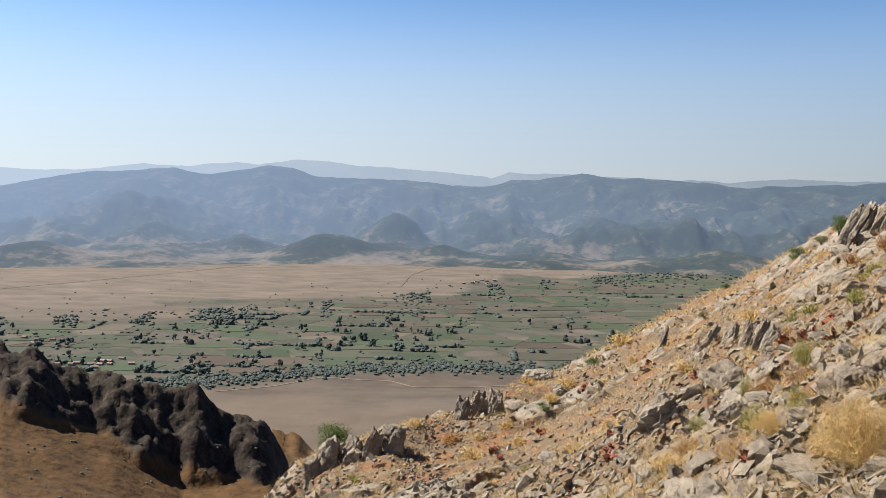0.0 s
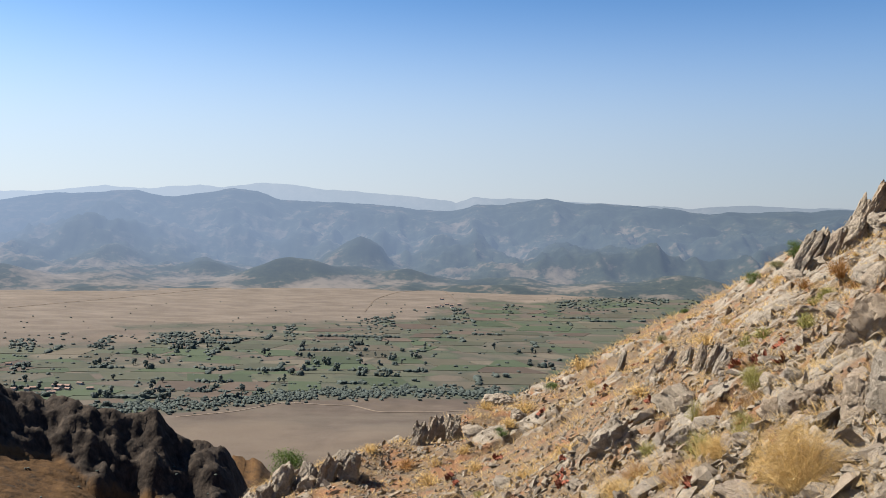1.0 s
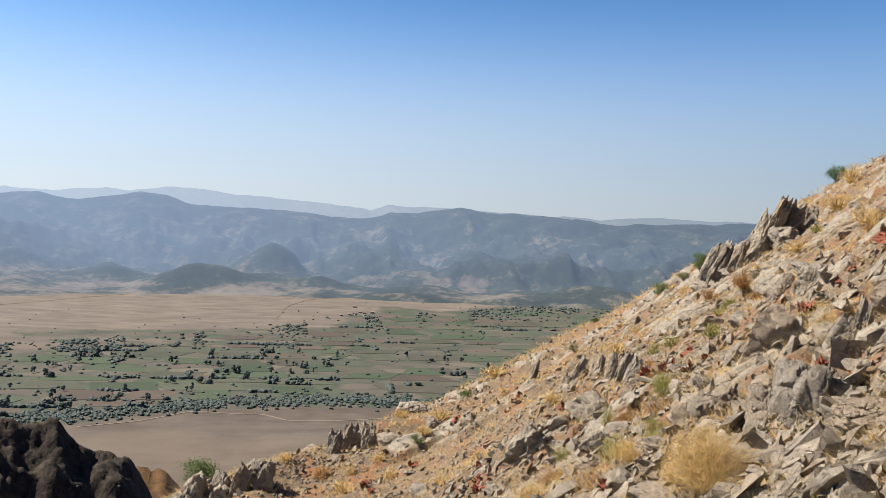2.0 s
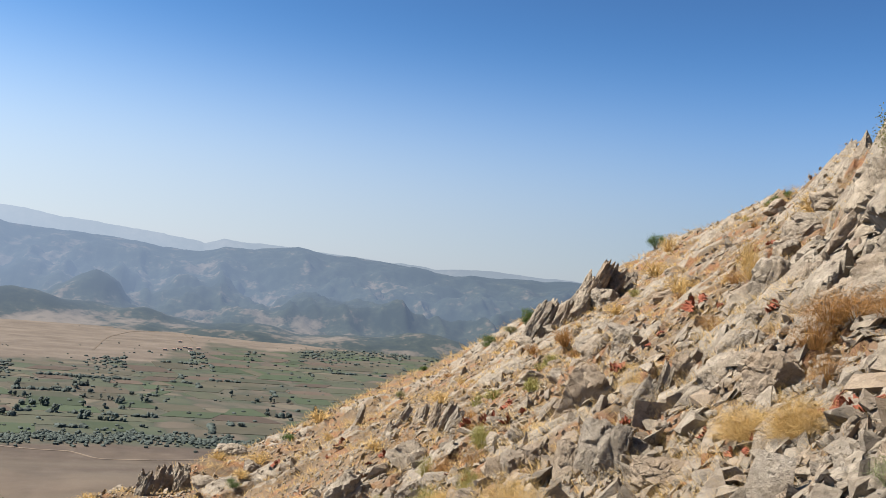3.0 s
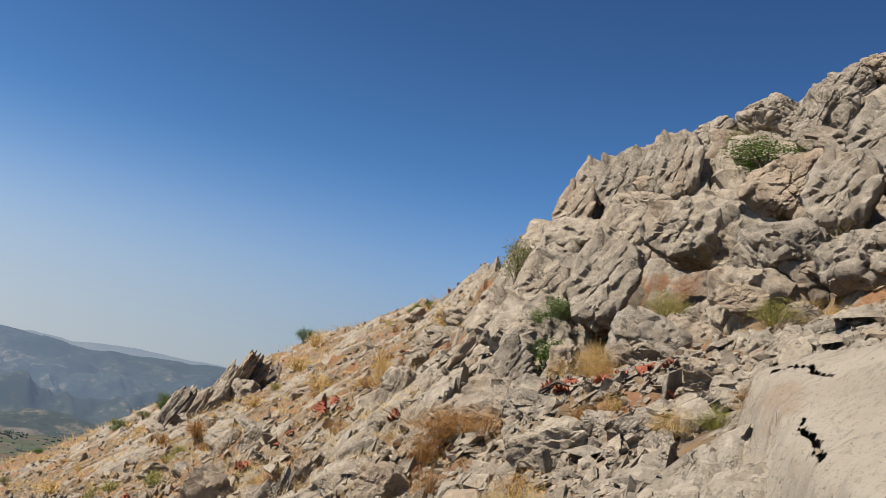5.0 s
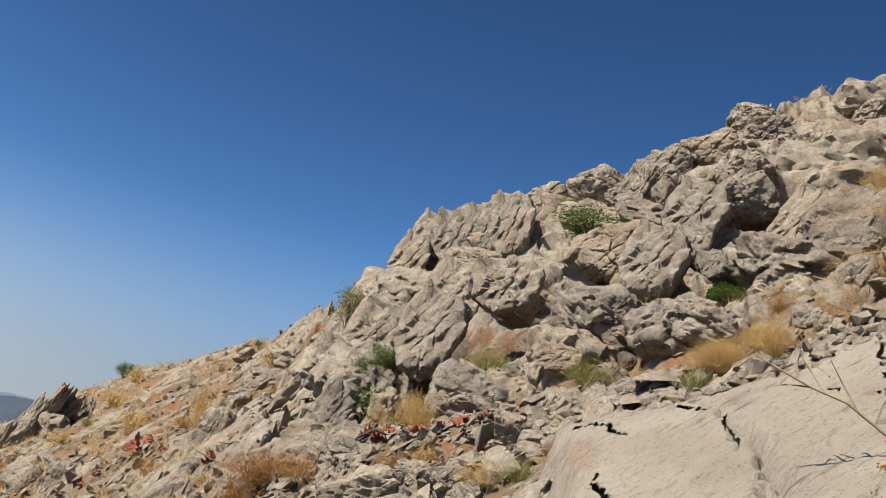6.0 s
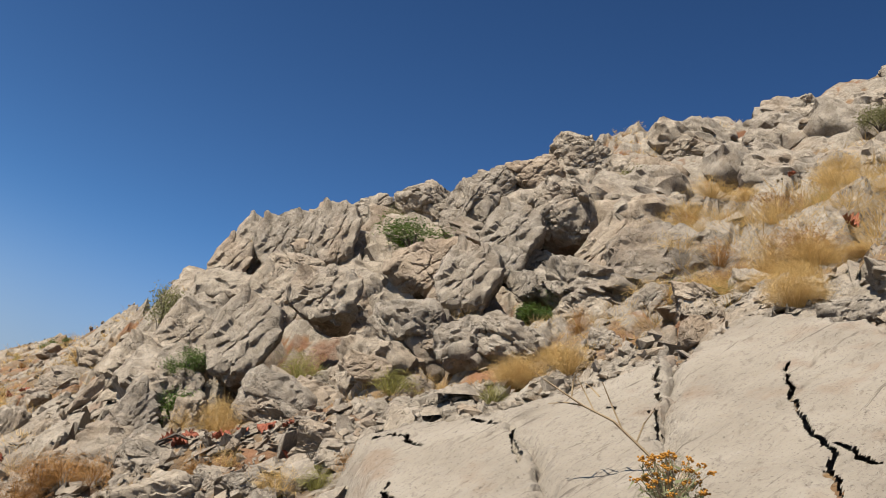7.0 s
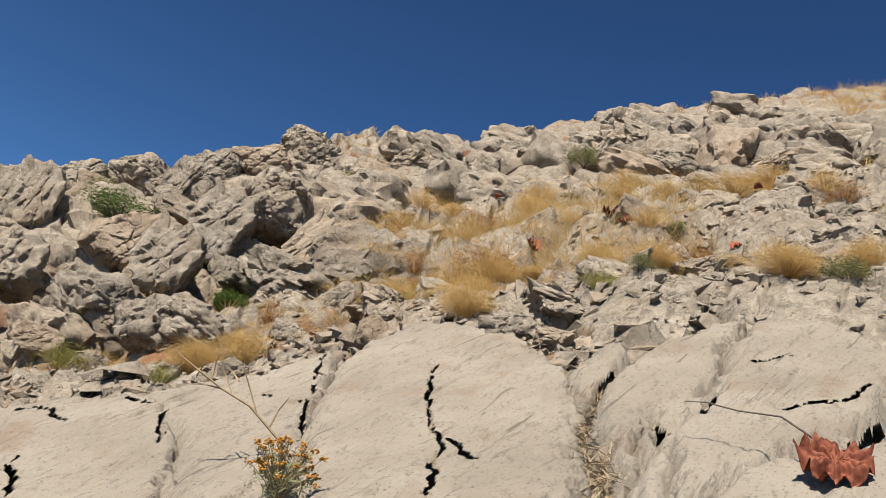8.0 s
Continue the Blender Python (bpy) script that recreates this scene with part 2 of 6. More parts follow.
def limestone(n, p, tint=None):
    """Grey limestone with pale weathering, ochre staining, dark lichen, pits and cracks."""
    big = n.noise(p, 0.9, 5)
    mid = n.noise(p, 5.0, 8, 0.72)
    coarse = n.noise(p, 16.0, 8, 0.78)
    fine = n.noise(p, 60.0, 6, 0.75)
    c = n.ramp(mid, (0.30, (0.33, 0.27, 0.20)), (0.42, (0.48, 0.402, 0.305)), (0.56, (0.60, 0.512, 0.40)), (0.74, (0.72, 0.635, 0.52)))
    c = n.mix(n.ramp(big, (0.53, 0.0), (0.68, 0.45)), c, (0.40, 0.275, 0.175))
    c = n.mix(n.ramp(coarse, (0.33, 0.6), (0.42, 0.0)), c, (0.115, 0.095, 0.078))
    c = n.mix(n.ramp(coarse, (0.57, 0.0), (0.68, 0.5)), c, (0.60, 0.555, 0.49))
    c = n.mix(n.ramp(fine, (0.33, 0.55), (0.43, 0.0)), c, (0.12, 0.105, 0.09))
    lichen = n.noise(p, 3.1, 6, 0.7)
    c = n.mix(n.ramp(lichen, (0.54, 0.0), (0.66, 0.35)), c, (0.25, 0.215, 0.175))
    warped = n.node("ShaderNodeVectorMath", Vector=p)
    n.tree.links.new(n.node("ShaderNodeTexNoise", Vector=p, Scale=2.5, Detail=4, Roughness=0.65).outputs["Color"], warped.inputs[1])
    joints = n.node("ShaderNodeTexVoronoi", Vector=n.stretch(warped.outputs[0], 1.2, 1.2, 0.9), Scale=2.0)
    joints.feature = 'DISTANCE_TO_EDGE'
    chips = n.node("ShaderNodeTexVoronoi", Vector=n.stretch(warped.outputs[0], 1.0, 1.0, 1.6), Scale=9.0)
    open_joint = n.math('MULTIPLY', n.ramp(joints.outputs[0], (0.0, 1.0), (0.03, 0.0)), n.ramp(lichen, (0.47, 0.0), (0.56, 1.0)))
    c = n.mix(n.math('MULTIPLY', open_joint, 0.6), c, (0.07, 0.052, 0.038))
    hair = n.node("ShaderNodeTexVoronoi", Vector=n.stretch(warped.outputs[0], 1.5, 1.0, 0.8, (0.3, 0.4, 0.2)), Scale=5.5)
    hair.feature = 'DISTANCE_TO_EDGE'
    hairline = n.math('MULTIPLY', n.ramp(hair.outputs[0], (0.0, 1.0), (0.035, 0.0)), n.ramp(coarse, (0.46, 0.0), (0.54, 1.0)))
    open_joint = n.math('MAXIMUM', open_joint, n.math('MULTIPLY', hairline, 0.5))
    c = n.mix(n.math('MULTIPLY', hairline, 0.3), c, (0.09, 0.07, 0.055))
    c = n.mix(1.0, c, n.ramp(chips.outputs["Color"], (0.2, 0.84), (0.8, 1.14)), 'MULTIPLY')
    splinters = n.node("ShaderNodeTexVoronoi", Vector=n.stretch(warped.outputs[0], 1.0, 1.0, 1.7), Scale=27.0)
    steps = n.math('ADD', n.math('MULTIPLY', chips.outputs["Color"], 0.5), n.math('MULTIPLY', splinters.outputs["Color"], 0.25))
    relief_map = n.math('ADD', n.math('MULTIPLY', mid, 1.0), n.math('ADD', n.math('ADD', n.math('MULTIPLY', fine, 0.3), n.math('MULTIPLY', coarse, 0.75)), steps))
    relief_map = n.math('SUBTRACT', relief_map, n.math('MULTIPLY', open_joint, 0.7))
    return c, relief_map


def rock_material(name, per_object=True):
    n = Nodes(name)
    c, relief_map = limestone(n, n.place())
    each = n.random() if per_object else n.island()
    c = n.mix(n.ramp(each, (0.0, 0.0), (0.8, 0.08), (0.95, 0.35)), c, (0.36, 0.235, 0.15))
    c = n.mix(1.0, c, n.ramp(each, (0.0, (0.86, 0.86, 0.87)), (0.5, (1.06, 1.06, 1.06)), (1.0, (1.2, 1.18, 1.14))), 'MULTIPLY')
    n.bump(relief_map, 0.75, 0.06)
    return n.done(c, 0.92)


def hillside_material():
    n = Nodes("hillside")
    p = n.place()
    c, relief_map = limestone(n, p)
    mid = n.noise(p, 3.0, 5, 0.6)
    stones = n.node("ShaderNodeTexVoronoi", Vector=p, Scale=16.0)
    grit = n.mix(n.ramp(mid, (0.4, 0.0), (0.6, 1.0)), (0.25, 0.175, 0.11), (0.40, 0.255, 0.13))
    grit = n.mix(n.ramp(stones.outputs["Color"], (0.45, 0.0), (0.55, 0.5)), grit, (0.36, 0.30, 0.23))
    grit = n.mix(n.ramp(n.noise(p, 1.1, 4), (0.50, 0.0), (0.62, 0.75)), grit, (0.46, 0.21, 0.10))
    soil = n.ramp(n.math('ADD', n.attribute("soil"), n.math('MULTIPLY', n.math('SUBTRACT', n.noise(p, 5.0, 5), 0.5), 0.9)), (0.4, 0.0), (0.62, 1.0))
    c = n.mix(soil, c, grit)
    c = n.mix(n.ramp(n.math('MULTIPLY', n.attribute("rust"), n.noise(p, 4.0, 5)), (0.22, 0.0), (0.42, 0.85)), c, (0.36, 0.165, 0.085))
    n.bump(n.math('ADD', relief_map, n.math('MULTIPLY', stones.outputs["Distance"], -0.5)), 0.75, 0.06)
    return n.done(c, 0.95)


def plain(name, stops, scale=8.0, rough=0.8, each='object', spread=0.35, translucent=0.0):
    n = Nodes(name)
    c = n.ramp(n.noise(n.local(), scale, 4), *stops)
    k = n.random() if each == 'object' else n.island()
    c = n.mix(1.0, c, n.ramp(k, (0.0, 1.0 - spread), (1.0, 1.0 + spread * 0.5)), 'MULTIPLY')
    n.done(c, rough)
    if translucent:
        through_light = n.node("ShaderNodeBsdfTranslucent", Color=n.mix(1.0, c, (TONE, TONE, TONE), 'MULTIPLY'))
        both = n.node("ShaderNodeMixShader", Fac=translucent)
        n.tree.links.new(n.bsdf.outputs[0], both.inputs[1])
        n.tree.links.new(through_light.outputs[0], both.inputs[2])
        n.tree.links.new(both.outputs[0], n.tree.nodes["Material Output"].inputs[0])
    return n.mat


def bare_limestone():
    n = Nodes("bare_limestone")
    p = n.place()
    down = n.stretch(p, 2.5, 6, 2.5)
    streak = n.noise(down, 3.2, 9, 0.75)
    cloud = n.noise(p, 1.8, 4)
    fine = n.noise(p, 60, 5, 0.7)
    c = n.ramp(cloud, (0.3, (0.455, 0.387, 0.302)), (0.55, (0.55, 0.474, 0.373)), (0.75, (0.63, 0.553, 0.45)))
    c = n.mix(n.ramp(streak, (0.38, 0.5), (0.45, 0.0)), c, (0.26, 0.205, 0.165))
    c = n.mix(n.ramp(streak, (0.60, 0.0), (0.72, 0.5)), c, (0.46, 0.415, 0.35))
    c = n.mix(n.ramp(n.noise(p, 2.7, 4), (0.56, 0.0), (0.7, 0.55)), c, (0.42, 0.285, 0.19))
    c = n.mix(n.ramp(fine, (0.34, 0.75), (0.43, 0.0)), c, (0.17, 0.14, 0.12))
    pits = n.noise(p, 22, 7, 0.75)
    c = n.mix(n.ramp(pits, (0.32, 0.8), (0.40, 0.0)), c, (0.15, 0.12, 0.10))
    c = n.mix(n.ramp(pits, (0.60, 0.0), (0.68, 0.6)), c, (0.58, 0.53, 0.47))
    crack = n.node("ShaderNodeTexVoronoi", Vector=n.stretch(p, 0.8, 2.6, 0.8, (0.0, 0.0, -0.35)), Scale=1.6)
    crack.feature = 'DISTANCE_TO_EDGE'
    line = n.ramp(n.math('ADD', crack.outputs[0], n.math('MULTIPLY', n.noise(p, 7, 4), 0.10)), (0.03, 1.0), (0.045, 0.0))
    line = n.math('MULTIPLY', line, n.ramp(n.noise(p, 1.3, 2), (0.52, 0.0), (0.6, 1.0)))
    c = n.mix(n.math('MULTIPLY', line, 0.6), c, (0.12, 0.10, 0.085))
    chips = n.node("ShaderNodeTexVoronoi", Vector=n.stretch(p, 1.0, 2.2, 1.0), Scale=13.0)
    # thin cleavage lines that run up the slab
    ways = []
    for way in ((0.91, -0.41, 0.5), (7.4, 16.4, 0.0), (-0.5, 0.2, 1.0)):
        d = n.node("ShaderNodeVectorMath", Vector=p)
        d.operation = 'DOT_PRODUCT'
        d.inputs[1].default_value = way
        ways.append(d.outputs["Value"])
    cleft = n.noise(n.node("ShaderNodeCombineXYZ", X=ways[0], Y=ways[1], Z=ways[2]).outputs[0], 1.0, 8, 0.68)
    c = n.mix(n.ramp(cleft, (0.35, 0.75), (0.405, 0.0)), c, (0.19, 0.15, 0.118))
    c = n.mix(n.ramp(cleft, (0.60, 0.0), (0.70, 0.35)), c, (0.54, 0.48, 0.40))
    n.bump(n.math('ADD', n.math('ADD', n.math('ADD', n.math('MULTIPLY', cleft, 1.1), n.math('MULTIPLY', streak, 0.5)), n.math('ADD', n.math('ADD', n.math('MULTIPLY', fine, 0.4), n.math('MULTIPLY', pits, 0.8)), n.math('MULTIPLY', chips.outputs["Color"], 0.22))), n.math('MULTIPLY', line, -0.5)), 0.75, 0.042)
    return n.done(c, 0.9)


ROCK = rock_material("limestone")
SCREE = rock_material("scree_stone", False)
HILLSIDE = hillside_material()
STRAW = plain("dry_grass", [(0.3, (0.95, 0.62, 0.22)), (0.7, (1.25, 0.90, 0.40))], 3, 0.7, 'island', 0.4, 0.4)
GREEN = plain("green_leaf", [(0.3, (0.10, 0.18, 0.035)), (0.7, (0.24, 0.34, 0.07))], 3, 0.6, 'island', 0.45, 0.35)
OLIVE = plain("grey_green_leaf", [(0.3, (0.26, 0.26, 0.11)), (0.7, (0.48, 0.45, 0.19))], 3, 0.7, 'island', 0.4, 0.35)
RUST = plain("withered_leaf", [(0.35, (0.30, 0.082, 0.046)), (0.7, (0.56, 0.18, 0.095))], 14, 0.75, 'object', 0.4)
TWIG = plain("twig_bark", [(0.3, (0.10, 0.085, 0.07)), (0.7, (0.22, 0.18, 0.14))], 30, 0.9)
STALK = plain("dry_stalk", [(0.3, (0.42, 0.30, 0.17)), (0.7, (0.58, 0.44, 0.27))], 30, 0.8)
FLOWER = plain("orange_flower", [(0.3, (0.46, 0.19, 0.02)), (0.7, (0.66, 0.31, 0.04))], 30, 0.7, 'island', 0.3)
# leaf green paled and blued to stand for valley haze
TREE_LEAF = plain("tree_foliage", [(0.3, (0.095, 0.125, 0.11)), (0.7, (0.135, 0.165, 0.14))], 0.5, 0.8, 'object', 0.4)
WALL = plain("plastered_wall", [(0.3, (0.52, 0.46, 0.40)), (0.7, (0.66, 0.60, 0.54))], 0.4, 0.9)
ROOF = plain("house_roof", [(0.3, (0.36, 0.22, 0.17)), (0.7, (0.48, 0.36, 0.30))], 0.4, 0.9)


def land_material():
    n = Nodes("valley_land")
    p = n.place()
    big = n.noise(p, 0.004, 5, 0.6)
    mid = n.noise(p, 0.03, 5, 0.6)
    streak = n.noise(n.stretch(p, 0.004, 0.02, 0.01, (0, 0, 0.25)), 1.0, 5, 0.6)
    c = n.ramp(mid, (0.3, (0.105, 0.08, 0.06)), (0.55, (0.145, 0.11, 0.085)), (0.75, (0.19, 0.15, 0.115)))
    c = n.mix(n.ramp(streak, (0.45, 0.0), (0.65, 0.6)), c, (0.20, 0.165, 0.125))
    c = n.mix(n.ramp(big, (0.5, 0.0), (0.62, 0.6)), c, (0.24, 0.185, 0.135))
    green = n.attribute("green")
    # paler fan soil far out, its colour lightened partly in place of haze
    c = n.mix(n.math('MULTIPLY', n.attribute("fan"), 0.75), c, n.ramp(n.noise(n.stretch(p, 0.012, 0.03, 0.01, (0, 0, 0.5)), 1.0, 7, 0.68), (0.36, (0.19, 0.152, 0.118)), (0.5, (0.255, 0.207, 0.165)), (0.66, (0.335, 0.275, 0.22))))
    lush = n.ramp(n.noise(p, 0.018, 4), (0.38, (0.078, 0.088, 0.064)), (0.56, (0.135, 0.125, 0.092)))
    c = n.mix(n.ramp(n.math('ADD', green, n.math('MULTIPLY', n.math('SUBTRACT', mid, 0.5), 0.8)), (0.4, 0.0), (0.6, 1.0)), c, lush)
    # small fields, each of one crop, parted by scrubby banks
    plots = n.stretch(n.mix(0.06, p, n.node("ShaderNodeTexNoise", Vector=p, Scale=0.01).outputs["Color"], 'ADD'), 0.014, 0.021, 0.0, (0, 0, 0.22))
    plot = n.node("ShaderNodeTexVoronoi", Vector=plots, Scale=1.0, Randomness=0.85)
    bank = n.node("ShaderNodeTexVoronoi", Vector=plots, Scale=1.0, Randomness=0.85)
    bank.feature = 'DISTANCE_TO_EDGE'
    crop = n.ramp(n.node("ShaderNodeSeparateXYZ", Vector=plot.outputs["Color"]).outputs["X"], (0.0, (0.10, 0.118, 0.072)), (0.22, (0.19, 0.15, 0.115)), (0.38, (0.078, 0.118, 0.055)), (0.5, (0.15, 0.125, 0.09)), (0.62, (0.225, 0.185, 0.135)), (0.74, (0.10, 0.125, 0.075)), (0.88, (0.165, 0.125, 0.10)))
    crop.node.color_ramp.interpolation = 'CONSTANT'
    crop = n.mix(n.ramp(bank.outputs[0], (0.0, 0.75), (0.09, 0.0)), crop, (0.062, 0.072, 0.05))
    farmed = n.math('MULTIPLY', n.ramp(green, (0.55, 0.0), (0.8, 0.85)), n.ramp(n.noise(p, 0.006, 3), (0.36, 0.0), (0.46, 1.0)))
    c = n.mix(farmed, c, n.mix(0.15, crop, lush))
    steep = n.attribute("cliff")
    # brown spur rock, its colour darkened to stand for the shaded face
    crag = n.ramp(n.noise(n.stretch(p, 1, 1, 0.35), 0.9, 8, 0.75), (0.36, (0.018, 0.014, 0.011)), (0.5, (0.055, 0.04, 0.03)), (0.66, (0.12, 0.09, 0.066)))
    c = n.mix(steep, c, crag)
    turf = n.ramp(n.noise(p, 0.45, 8, 0.75), (0.36, (0.07, 0.042, 0.02)), (0.5, (0.155, 0.080, 0.028)), (0.7, (0.20, 0.11, 0.04)))
    c = n.mix(n.attribute("turf"), c, turf)
    n.bump(n.noise(p, 0.6, 5), 0.5, 0.8)
    return n.done(c, 0.95)


def far_material(name, stops, haze, amount, near=1.0):
    """Far ranges: woods and clearings, with the distance haze put in as a blue surface glow."""
    n = Nodes(name)
    p = n.place()
    woods = n.math('ADD', n.noise(p, 0.008, 7, 0.65), n.math('MULTIPLY', n.math('SUBTRACT', n.noise(p, 0.05, 4), 0.5), 0.35))
    # farmed clearings lie on the lower ground
    low = n.node("ShaderNodeMapRange", Value=n.node("ShaderNodeSeparateXYZ", Vector=p).outputs["Z"])
    for key, value in (("From Min", -218.0), ("From Max", 30.0), ("To Min", 0.075), ("To Max", -0.03)):
        low.inputs[key].default_value = value
    c = n.ramp(n.math('SUBTRACT', n.math('ADD', n.math('MULTIPLY', n.node("ShaderNodeSeparateXYZ", Vector=p).outputs["X"], -0.00004), n.math('ADD', woods, low.outputs[0])), n.math('MULTIPLY', n.attribute("wood"), 0.08)), *stops)
    n.done(c, 1.0)
    # haze is emission mixed into the surface; there is no air to scatter light
    haze_glow = n.node("ShaderNodeEmission", Color=(*haze, 1), Strength=0.5)
    # the painted haze is stronger towards the sun's side
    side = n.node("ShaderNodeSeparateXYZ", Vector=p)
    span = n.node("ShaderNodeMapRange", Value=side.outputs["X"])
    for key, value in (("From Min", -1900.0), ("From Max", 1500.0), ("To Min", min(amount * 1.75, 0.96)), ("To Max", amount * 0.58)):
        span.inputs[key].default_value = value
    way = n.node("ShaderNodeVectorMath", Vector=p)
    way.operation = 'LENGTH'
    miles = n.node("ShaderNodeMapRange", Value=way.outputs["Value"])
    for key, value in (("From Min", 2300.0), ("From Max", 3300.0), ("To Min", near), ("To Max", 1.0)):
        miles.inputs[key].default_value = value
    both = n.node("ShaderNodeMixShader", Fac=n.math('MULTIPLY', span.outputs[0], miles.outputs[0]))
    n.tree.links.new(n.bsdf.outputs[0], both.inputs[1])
    n.tree.links.new(haze_glow.outputs[0], both.inputs[2])
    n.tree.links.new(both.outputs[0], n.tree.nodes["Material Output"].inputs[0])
    return n.mat


LAND = land_material()
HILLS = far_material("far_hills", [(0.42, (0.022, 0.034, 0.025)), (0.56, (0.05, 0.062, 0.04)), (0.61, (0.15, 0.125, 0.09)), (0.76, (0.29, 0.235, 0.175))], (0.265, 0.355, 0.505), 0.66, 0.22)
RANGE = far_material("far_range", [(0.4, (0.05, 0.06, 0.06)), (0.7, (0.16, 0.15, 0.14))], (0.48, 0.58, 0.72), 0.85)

# ---- mesh helpers ----


def grid_object(name, x, y, z, mat, closed=False, crisp=180, **values):
    """A sheet over a grid of places, with float values per corner."""
    rows, cols = x.shape
    me = bpy.data.meshes.new(name)
    me.vertices.add(rows * cols)
    me.vertices.foreach_set("co", np.stack([x, y, z], -1).astype(np.float32).ravel())
    i, j = np.meshgrid(np.arange(rows - 1), np.arange(cols if closed else cols - 1), indexing='ij')
    k = (j + 1) % cols
    quads = np.stack([i * cols + j, i * cols + k, (i + 1) * cols + k, (i + 1) * cols + j], -1).reshape(-1, 4)
    me.loops.add(quads.size)
    me.loops.foreach_set("vertex_index", quads.ravel().astype(np.int32))
    me.polygons.add(len(quads))
    me.polygons.foreach_set("loop_start", (np.arange(len(quads)) * 4).astype(np.int32))
    me.update(calc_edges=True)
    for key, value in values.items():
        me.attributes.new(key, 'FLOAT', 'POINT').data.foreach_set("value", value.astype(np.float32).ravel())
    me.materials.append(mat)
    me.set_sharp_from_angle(angle=radians(crisp))
    return new(name, me)


def soup(name, chunks, mat, shade=False):
    """One mesh out of many (corners, faces) chunks."""
    verts, faces, base = [], [], 0
    for v, f in chunks:
        verts.append(v)
        faces += [tuple(i + base for i in face) for face in f]
        base += len(v)
    me = bpy.data.meshes.new(name)
    me.from_pydata(np.concatenate(verts).tolist(), [], faces)
    if shade:
        me.polygons.foreach_set("use_smooth", [True] * len(me.polygons))
    me.materials.append(mat)
    me.update()
    return me


def part(name, me, parent, label=""):
    ob = new(name, me)
    ob.parent = parent
    return tagged(ob, label)


# ---- hillside ----
AZ = np.radians(np.concatenate([np.arange(-180, -20, 2.5), np.arange(-20, -11.5, 0.5), np.arange(-11.5, 40, 0.33), np.arange(40, 112, 0.26), np.arange(112, 180, 2.5)]))
RAD = np.concatenate([[0.02, 0.5, 1.0], np.geomspace(1.4, 4.9, 50), np.geomspace(5, 33, 420), np.geomspace(33.5, 56, 40), np.geomspace(57, 110, 14)])
rr, aa = np.meshgrid(RAD, AZ, indexing='ij')
hx, hy = rr * np.sin(aa), rr * np.cos(aa)
hb = base_height(hx, hy)
hd, hsoil = relief(hx, hy)
hrust = sum(np.exp(-(((hx - cx) ** 2 + (hy - cy) ** 2) / (wide * 1.25) ** 2) ** 2) for cx, cy, depth, wide in HOLLOWS)
hrust = np.maximum(hrust, bedrock(hx, hy) * ribs(hx, hy)[1] * smooth(-0.1, 0.25, fbm(hx * 0.8, hy * 0.8, hx * 0, 2, 97)) * 1.3)
hillside = tagged(grid_object("hillside", hx, hy, hb + hd, HILLSIDE, True, 30, soil=hsoil, rust=hrust), "steep stony slope of grey limestone ledges and dry soil", "hillside", kind="structure")

# ---- valley, spur and far ranges ----
VALLEY = -230.0
SPUR = [(-180, -30), (-60, -20), (-45, -7.5), (-34, -8), (-26, -9.2), (-24.3, -9.8), (-22, -10.9), (-19.3, -11.6), (-17.4, -12.1), (-15.1, -12.5), (-14.1, -13.5), (-12, -14.3), (-10.6, -15.2), (-9.6, -17), (-8.5, -22), (180, -30)]
FOOT = [(-180, -35), (-60, -26), (-45, -11), (-26, -12.7), (-23, -13.9), (-20, -15.1), (-16, -17.5), (-10.6, -17.9), (-8.5, -22.5), (180, -35)]
RIDGE = [(-180, 0.3), (-60, 0.4), (-40, 0.2), (-25.8, -0.25), (-23.5, 0.1), (-20.3, 0.65), (-16.3, 0.8), (-14.3, 0.42), (-10.8, 1.1), (-9.3, 0.92), (-7.9, 0.45), (-5, 0.3), (-2.3, 0.33), (0.6, 0.0), (3, 0.0)]
RIDGE += [(4.3, 0.35), (6.2, 0.44), (8.6, 0.88), (10.4, 0.6), (13.1, 0.52), (16.1, 0.33), (18.6, 0.22), (21.6, 0.32), (25, 0.44), (40, 0.6), (180, 0.3)]
BACK = [(-180, 0.6), (-40, 0.6), (-25.8, 0.64), (-22.9, 0.6), (-19.8, 0.83), (-18.1, 1.1), (-15.7, 0.91), (-12.7, 1.27), (-11.3, 1.09), (-9.3, 1.41), (-7.9, 1.43), (-5.1, 1.13), (-2.3, 0.96), (0.6, 0.82)]
BACK += [(3, 0.51), (4.1, 0.84), (7.6, 0.74), (12.7, 0.53), (15.1, 0.49), (17.4, 0.34), (19.9, 0.61), (21.8, 0.56), (24, 0.5), (40, 0.6), (180, 0.6)]


def table(rows, az):
    a, e = zip(*rows)
    return np.interp(az, a, e)


def knoll(x, y, az, r, high, wide, deep):
    a = radians(az)
    cx, cy = r * math.sin(a), r * math.cos(a)
    across = (x - cx) * math.cos(a) - (y - cy) * math.sin(a)
    along = (x - cx) * math.sin(a) + (y - cy) * math.cos(a)
    return high * np.exp(-((across / wide) ** 2 + (along / deep) ** 2))


